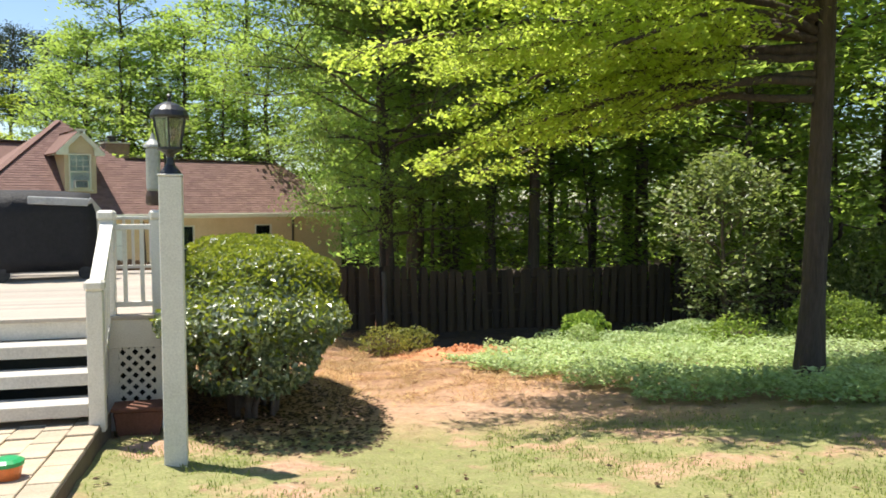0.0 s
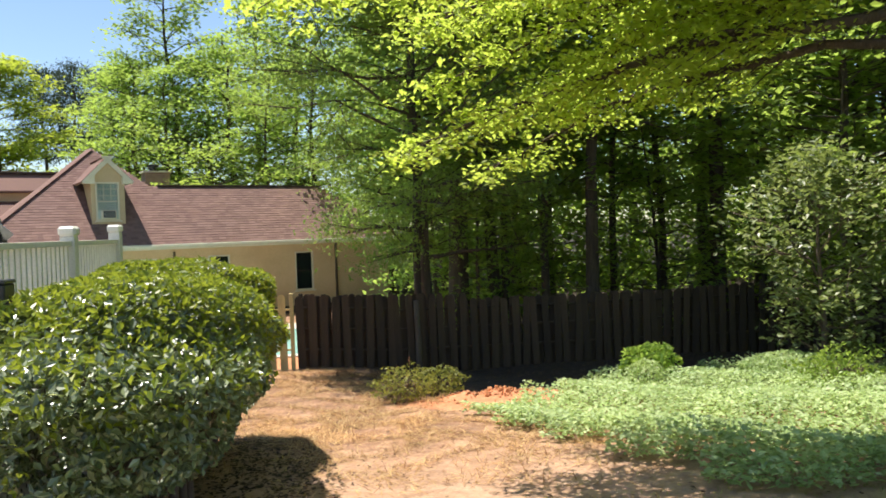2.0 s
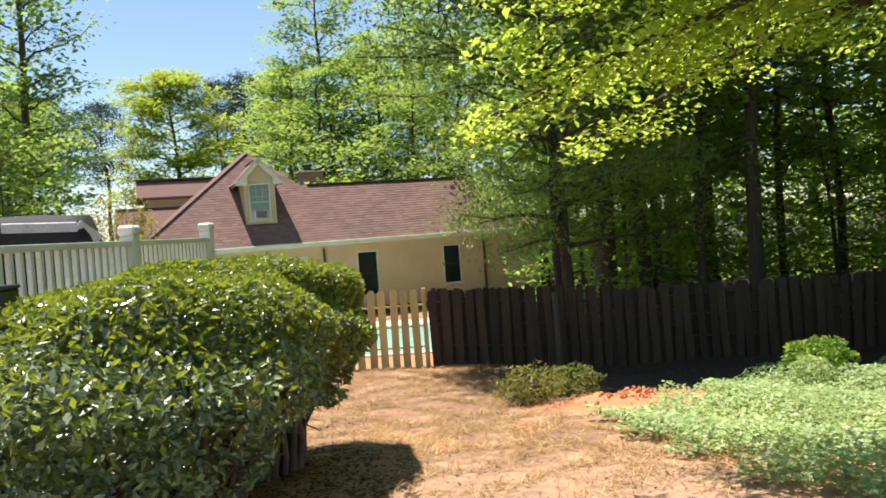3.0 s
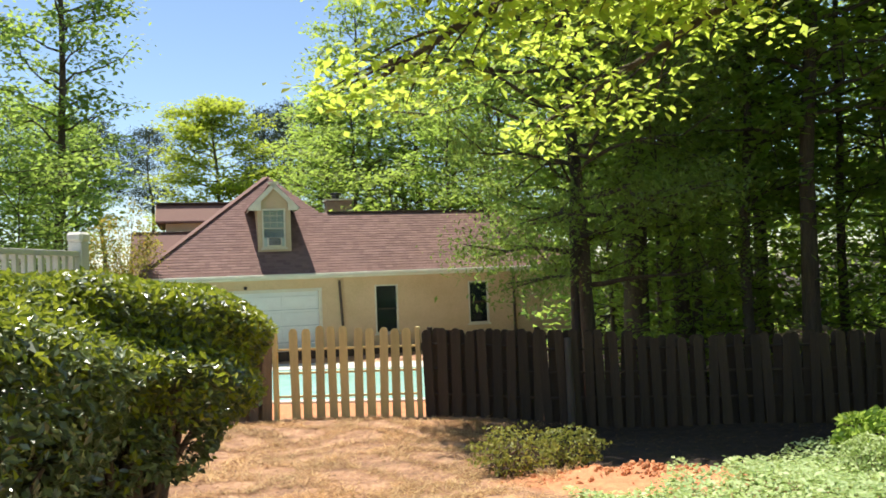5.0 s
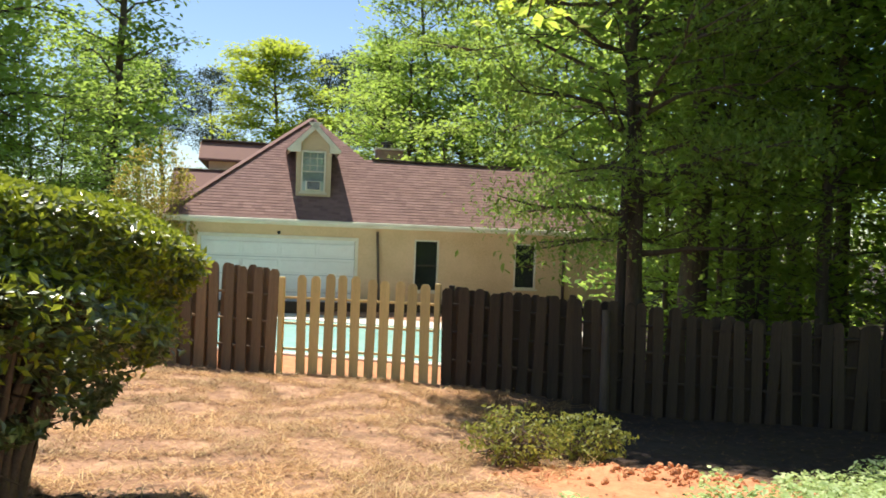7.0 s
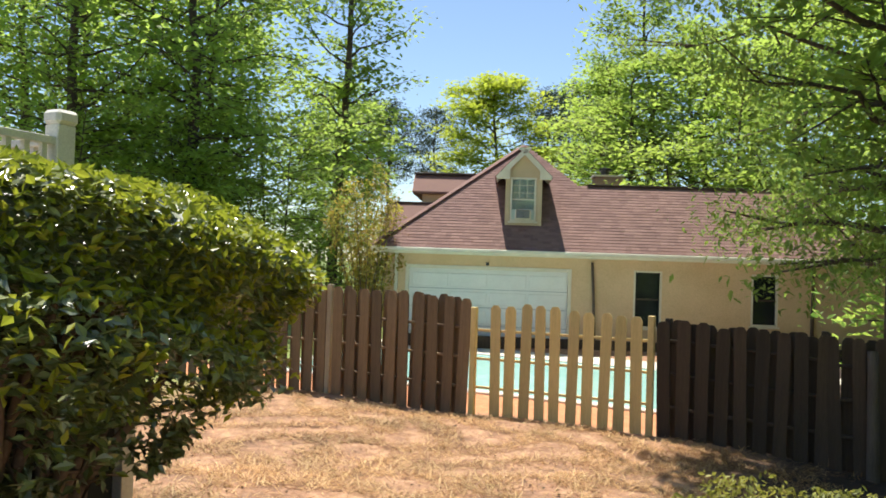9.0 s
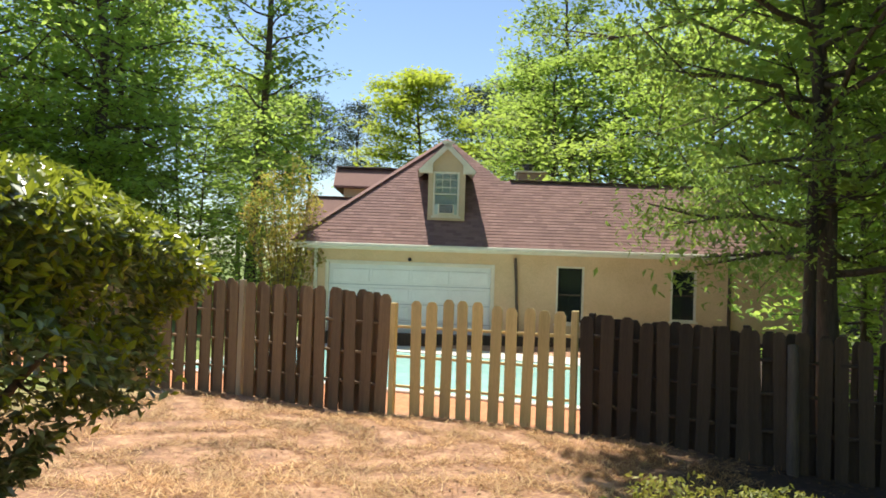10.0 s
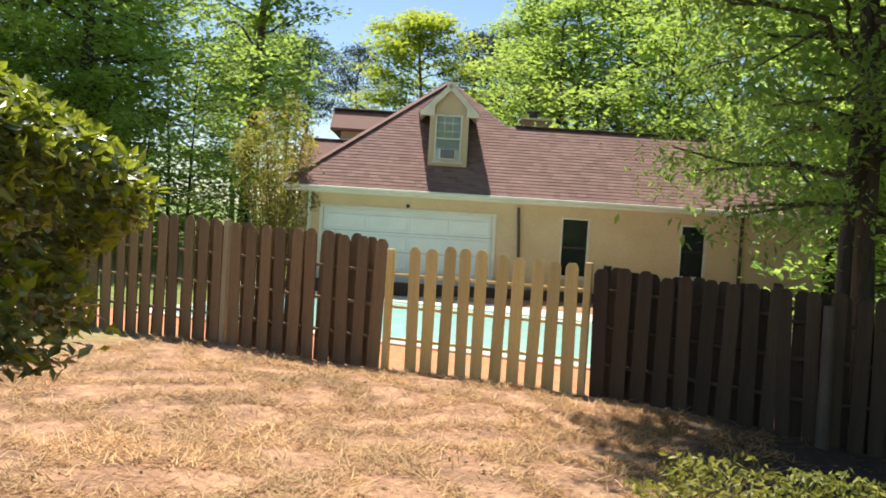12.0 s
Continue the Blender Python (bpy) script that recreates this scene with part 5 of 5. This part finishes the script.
for ex, ey, ez in ((8.6, 12.3, 7.2), (9.6, 11.9, 7.2), (10.3, 10.9, 7.0)):
    bough(rel(8.3, 9.2, ez + 0.7), rel(ex, ey, ez), 0.06, 0.3, 34, shade_tips, 1.0)
high_tips = []
for ex, ey, ez in ((6.2, 10.2, 5.8), (7.0, 11.2, 6.4), (9.3, 10.8, 5.7), (8.9, 11.7, 6.5), (7.6, 10.9, 5.4)):
    bough(rel(8.3, 9.2, ez + 0.5), rel(ex, ey, ez), 0.05, 0.25, 22, high_tips, 0.8)
# more unseen boughs, added to throw dappled shade on the lawn
for ex, ey, ez in ((3.6, 9.0, 6.3), (4.6, 7.6, 6.5), (5.8, 6.9, 6.5), (7.1, 6.3, 6.8), (8.3, 5.8, 6.8), (9.9, 6.4, 6.5), (9.6, 7.6, 6.6), (8.4, 7.4, 7.0)):
    bough(rel(8.3, 9.2, ez + 0.6), rel(ex, ey, ez), 0.06, 0.3, 26, shade_tips, 0.9)
bough(rel(8.3, 9.2, 6.2), rel(7.4, 7.4, 5.6), 0.06, 0.3, 28, shade_tips, 0.9)
bough(rel(8.3, 9.2, 6.0), rel(9.2, 8.0, 5.6), 0.06, 0.3, 28, shade_tips, 0.9)
bough(rel(8.3, 9.2, 7.0), rel(10.8, 10.3, 5.9), 0.06, 0.4, 24, far_tips, 0.9)
for k in range(12):
    az = -1.5 + 0.27 * ((k * 5) % 12)
    h0 = 7.0 + k * 0.5
    bough((trunk[6][0], trunk[6][1], h0), (3.1 * math.cos(az), 3.1 * math.sin(az), h0 + 1.0), 0.05, 0.3, 14, far_tips, 0.9)
child("trunk", w.mesh("trunk", M_BARK), oak, "dark ridged trunk and limbs")
v, q = leaves(rng, clusters(rng, near_tips, 25000, 0.14, 0.045), 0.070, 0.55, 0.45, 0.15)
child("low_foliage", np_mesh("low_foliage", v, q, L_BRIGHT), oak, "sunlit yellow-green spring leaves")
v, q = leaves(rng, clusters(rng, shade_tips, 26000, 0.2, 0.07), 0.12, 0.6, 0.6, 0.1)
child("shade_foliage", np_mesh("shade_foliage", v, q, L_BRIGHT), oak)
v, q = leaves(rng, clusters(rng, high_tips, 5000, 0.18, 0.07), 0.105, 0.6, 0.5, 0.1)
child("high_foliage", np_mesh("high_foliage", v, q, L_BRIGHT), oak)
v, q = leaves(rng, clusters(rng, far_tips, 7000, 0.28, 0.1), 0.13, 0.6, 0.5, 0.1)
child("crown", np_mesh("crown", v, q, L_LIGHT), oak)

# tall tree at the fence; unseen limbs over the yard added to shade the ground before the boards
fx, fy = 6.88, 24.8
fz = gz(fx, fy)
shade_tree = thing("overhanging_tree", "tall tree behind the fence with long overhanging limbs, added to shade the yard", "tree", (fx, fy, fz))
w = Wood()
tt = np.linspace(0, 1, 12)
w.add(np.stack([0.15 * np.sin(tt * 3), 0.1 * np.sin(tt * 4), tt * 15 - 0.2], 1), np.where(tt < 0.03, 0.36, 0.31 * (1 - 0.7 * tt)), 12)
over_tips = []
for ex, ey, ez in ((-0.2, 22.2, 9.4), (0.1, 23.4, 9.8), (0.5, 20.9, 9.2), (0.9, 20.0, 9.0), (1.7, 22.6, 9.6), (2.0, 21.0, 9.3), (2.4, 19.9, 9.1), (3.6, 20.6, 9.2), (4.2, 19.8, 9.0), (5.2, 20.4, 9.4), (6.2, 20.2, 9.5), (3.4, 22.6, 10.2), (6.6, 19.4, 9.3), (7.8, 19.8, 9.4), (8.8, 20.6, 9.6), (9.6, 19.8, 9.5), (1.4, 21.4, 9.0), (2.8, 21.6, 9.2), (4.6, 21.6, 9.4), (3.0, 20.4, 8.8), (5.2, 22.0, 9.0), (7.0, 21.0, 9.2)):
    bough((0.1, 0, ez + 0.4 - fz), (ex + 0.8 - fx, ey - 0.5 - fy, ez - fz), 0.07, 0.45, 34, over_tips, 1.1)
for k in range(10):
    bough((0.1, 0, 9.5 + 0.5 * k), (2.4 * math.cos(2.4 * k), 2.4 * math.sin(2.4 * k), 10.6 + 0.5 * k), 0.05, 0.3, 14, over_tips, 0.9)
child("trunk", w.mesh("trunk", M_BARK), shade_tree, "straight dark trunk")
v, q = leaves(rng, clusters(rng, over_tips, 64000, 0.26, 0.12), 0.15, 0.6, 0.6, 0.1)
child("crown", np_mesh("crown", v, q, L_CANOPY), shade_tree)

# ---------------------------------------------------------------- woods
G = "trees of the woods"
T1 = grow("broadleaf_tree", "tall broadleaf tree in fresh green leaf", 51, 17, 0.24, 0.22, 3.6, 44, 7000, 0.26, L_LIGHT, None, "round", 0.5, 0.17, 0.35)
T2 = grow("broadleaf_tree", "tall dark-trunked woodland tree", 52, 18, 0.22, 0.34, 3.6, 44, 4400, 0.26, L_WOODS, None, "round", 0.5, 0.17, 0.3)
T3 = grow("slender_tree", "slender woodland tree with thin crown", 53, 15, 0.13, 0.25, 2.2, 40, 4400, 0.24, L_LIGHT, None, "column", 0.4, 0.14, 0.4)
T4 = grow("understory_tree", "small understory tree with layered sprays", 54, 6.5, 0.07, 0.18, 2.4, 26, 3800, 0.19, L_WOODS, None, "flat", 0.38, 0.09, 0.2)
T8 = grow("understory_tree", "small light-green understory tree with layered sprays", 58, 7, 0.07, 0.08, 2.6, 30, 4700, 0.19, L_LIGHT, None, "flat", 0.4, 0.1, 0.2)
T5 = grow("pine_tree", "distant pine with dark bluish crown", 55, 19, 0.22, 0.55, 2.6, 34, 7000, 0.30, L_PINE, None, "round", 0.45, 0.3, 0.3, aspect=0.22, up=0.1)
T6 = grow("poplar_tree", "tall thin tree with open crown against the sky", 56, 20, 0.2, 0.2, 2.6, 46, 8500, 0.25, L_WOODS, None, "column", 0.42, 0.17, 0.6)
T7 = grow("woodland_tree", "straight dark trunk with high narrow crown behind the fence", 57, 18, 0.2, 0.42, 2.1, 34, 4300, 0.25, L_LIGHT, None, "column", 0.45, 0.16, 0.3)
for o in (T1, T2, T3, T4, T5, T6, T7, T8):
    tagged(o, group=G)

# trees with known places behind the fence
WOODS = [
    (T7, 8.1, 25.4, 1.0, 120, 1.0), (T3, 5.45, 22.4, 0.8, 40, 1.0), (T2, 10.2, 23.4, 0.9, 200, 1.0), (T2, 14.2, 24.2, 1.1, 310, 1.0),
    (T3, 8.3, 25.2, 1.0, 80, 1.1), (T3, 13.2, 25.6, 1.0, 150, 1.0), (T3, 7.2, 28.8, 1.0, 220, 1.1),
    (T8, 7.4, 24.6, 1.0, 60, 1.0), (T4, 9.6, 25.6, 1.1, 180, 1.1), (T8, 12.4, 24.0, 1.0, 300, 1.0), (T4, 15.6, 22.8, 1.1, 130, 1.0), (T8, 6.6, 26.6, 1.0, 10, 1.2),
    (T2, 17.5, 21.5, 1.0, 70, 1.0), (T2, 19.5, 25.5, 1.1, 190, 1.0), (T1, 16.5, 29.5, 1.0, 240, 1.0), (T1, 10.5, 32.5, 1.0, 30, 1.0), 
    (T1, 8.0, 34.0, 1.0, 330, 1.0), (T2, 22.5, 29.5, 1.1, 10, 1.0), (T1, 24.0, 36.0, 1.1, 50, 1.0), (T3, 16.8, 26.6, 1.1, 50, 1.0),
    (T2, 15.5, 17.5, 0.95, 90, 1.0), (T2, 17.5, 13.5, 1.0, 280, 1.0), (T3, 14.6, 19.4, 1.0, 20, 1.0), (T4, 13.8, 18.2, 1.0, 100, 1.0), (T4, 16.2, 15.2, 1.0, 250, 1.0),
    (T1, 20.5, 17.0, 1.0, 160, 1.0), (T1, 19.5, 10.0, 1.0, 60, 1.0), (T4, 15.4, 9.2, 1.0, 0, 1.0), (T4, 18.0, 20.0, 1.2, 210, 1.0), (T4, 20.5, 23.5, 1.2, 45, 1.0),
    (T4, 18.5, 29.0, 1.3, 155, 1.0), (T4, 22.0, 26.5, 1.3, 15, 1.0), (T4, 25.0, 31.0, 1.4, 95, 1.0),
    (T2, 18.2, 27.0, 1.05, 260, 1.0), (T2, 11.2, 30.5, 1.0, 330, 1.0), (T2, 20.5, 21.0, 1.0, 215, 1.0), (T3, 9.2, 24.2, 1.0, 300, 1.0), (T3, 11.4, 25.0, 0.9, 15, 1.1),
    # behind the house
    (T1, 3.5, 41.0, 0.85, 10, 0.78), (T1, -0.5, 43.5, 0.9, 100, 0.80), (T1, 6.5, 39.0, 0.9, 200, 0.85), (T3, 1.5, 39.0, 0.9, 130, 0.75), (T6, -3.2, 46.5, 1.0, 60, 0.82),
    (T1, 2.5, 48.0, 1.0, 300, 0.95), (T1, 8.5, 45.0, 1.0, 45, 1.0), (T1, 13.5, 42.0, 1.1, 250, 1.0), (T1, -2.5, 50.0, 0.95, 170, 0.8), (T4, -1.0, 38.6, 1.1, 20, 0.95), (T4, 3.0, 37.6, 1.0, 220, 0.9),
    (T5, -14.0, 66.0, 0.95, 30, 0.86), (T5, -11.8, 68.0, 0.95, 90, 0.86), (T5, -16.6, 69.0, 1.0, 300, 0.82), (T5, -26.0, 61.0, 0.9, 150, 0.82), (T5, -29.0, 63.0, 0.9, 210, 0.86), (T5, -23.6, 64.0, 0.9, 270, 0.8), (T5, -31.5, 60.0, 0.9, 20, 0.9),
    (T1, -5.5, 47.0, 0.9, 80, 0.80), (T1, -7.5, 53.0, 0.95, 190, 0.80), (T1, -3.6, 43.0, 0.75, 270, 0.85), (T1, 0.5, 52.0, 1.05, 30, 0.95), (T1, -9.5, 60.0, 0.9, 20, 0.75),
    (T3, -24.0, 52.0, 1.0, 80, 0.8), (T1, -12.0, 56.0, 0.8, 120, 0.46), (T1, -9.0, 66.0, 0.8, 70, 0.5), (T1, -15.5, 66.0, 0.8, 190, 0.5),
    # left of the pool
    (T6, -18.2, 42.8, 1.3, 0, 1.0), (T1, -16.3, 31.3, 1.1, 150, 1.0), (T3, -18.4, 34.0, 1.3, 60, 1.05), (T1, -18.8, 28.4, 1.1, 40, 0.95), (T1, -23.0, 37.5, 1.1, 250, 0.95),
    (T1, -25.0, 31.0, 1.1, 100, 1.0), (T8, -14.2, 34.0, 1.0, 110, 1.0), (T8, -15.6, 30.2, 1.0, 0, 1.0), (T8, -15.0, 38.6, 1.1, 280, 0.95), (T8, -13.2, 30.4, 0.8, 160, 0.8), (T8, -17.4, 36.8, 1.2, 320, 1.1),
    (T8, -18.0, 31.0, 1.2, 45, 1.1), (T8, -20.5, 34.5, 1.3, 200, 1.2), (T8, -21.0, 29.5, 1.3, 75, 1.2), (T8, -16.8, 26.6, 1.0, 230, 1.0), (T1, -24.5, 42.0, 1.1, 130, 0.95), (T1, -22.5, 49.0, 1.0, 330, 0.75), (T1, -28.0, 36.0, 1.2, 20, 1.0),
    # far ring that closes the view
    (T1, 30.0, 42.0, 1.2, 90, 1.1), (T1, 34.0, 30.0, 1.2, 20, 1.1), (T1, 28.0, 20.0, 1.2, 150, 1.1), (T1, 20.5, 45.0, 1.2, 280, 1.1), (T1, 27.0, 50.0, 1.2, 340, 1.1), (T1, 15.0, 52.0, 1.2, 60, 1.0), (T1, 26.0, 9.0, 1.2, 200, 1.1),
    (T1, 8.0, 55.0, 1.1, 240, 1.0),
]
first = set()
last = {}
for proto, x, y, s, rz, sz in WOODS:
    if proto not in first:
        first.add(proto)
        last[proto] = (x, y, s, rz, s * sz)
        continue
    place(proto, x, y, s, rz, s * sz)
for proto, (x, y, s, rz, sz) in last.items():
    park(proto, x, y, s, rz, sz)

# tree whose fine drooping sprays hang before the right end of the house
droop_tree = grow("drooping_tree", "tree with fine drooping sprays before the house", 61, 12.5, 0.19, 0.21, 3.6, 56, 64000, 0.085, L_FINE, None, "round", 0.32, 0.22, 0.22, lean=(-0.03, -0.05), aspect=0.42, up=0.25, droop=0.4)
park(droop_tree, 5.75, 22.8)
ym = grow("yellow_maple", "bright yellow-green tree behind the roof", 62, 14, 0.2, 0.10, 4.2, 60, 20000, 0.27, L_YELLOW, None, "round", 0.5, 0.16, 0.35)
park(ym, -15.2, 57.5, 1.12, 0, 1.0)

# crape myrtle: sheaf of upright stems
cm = thing("crape_myrtle", "tall shrub of upright stems with reddish new leaves", "shrub", (-7.35, 29.2, gz(-7.35, 29.2)))
rng = np.random.default_rng(71)
tips = []
for k in range(34):
    az, rr = k * 2.4, rng.uniform(0.15, 1.0)
    h = rng.uniform(2.6, 4.9) * (1.05 - 0.25 * rr)
    s = np.linspace(0, 1, 7)[:, None]
    foot = np.array([0.35 * rr * math.cos(az), 0.3 * rr * math.sin(az), -0.05])
    top = np.array([1.25 * rr * math.cos(az), 1.0 * rr * math.sin(az), h])
    p = foot + (top - foot) * s ** np.array([1.5, 1.5, 1.0]) + rng.normal(size=(7, 3)) * 0.03 * s
    w = Wood()
    w.add(p, np.linspace(0.022, 0.005, 7), 5)
    child("stem", w.mesh("stem", M_TWIG), cm)
    tips += [p[2], p[3], p[4], p[5], p[6], p[6]]
v, q = leaves(rng, clusters(rng, tips, 7500, 0.10, 0.24), 0.10, 0.5, 0.2)
child("foliage", np_mesh("foliage", v, q, L_MYRTLE), cm)

# understory that fills the woods
rng = np.random.default_rng(81)
cc = []
for k in range(620):
    if k < 420:
        x, y = rng.uniform(6.0, 36), rng.uniform(25.5, 50)
    else:
        x, y = rng.uniform(-34, -15), rng.uniform(24, 50)
        if x > -17 and y > 36:
            continue
    cc.append((x, y, ground(x, y) + rng.uniform(0.2, 1.0) ** 1.0 * rng.uniform(0.5, 6.0)))
v, q = leaves(rng, clusters(rng, cc, 26000, 0.75, 0.3), 0.24, 0.55, 0.5)
cc2 = [(x, y, gz(x, y) + rng.uniform(0.2, 7.0)) for x, y in zip(rng.uniform(7, 44, 420), rng.uniform(35, 54, 420))]
v2, q2 = leaves(rng, clusters(rng, cc2, 34000, 0.9, 0.45), 0.34, 0.6, 0.4)
tagged(new("understory", np_mesh("understory", v2, q2, L_WOODS)), "shadowy leafy depth of the woods", "undergrowth", kind="stuff")
tagged(new("understory", np_mesh("understory", v, q, L_LIGHT)), "dense leafy understory of the woods", "undergrowth", kind="stuff")
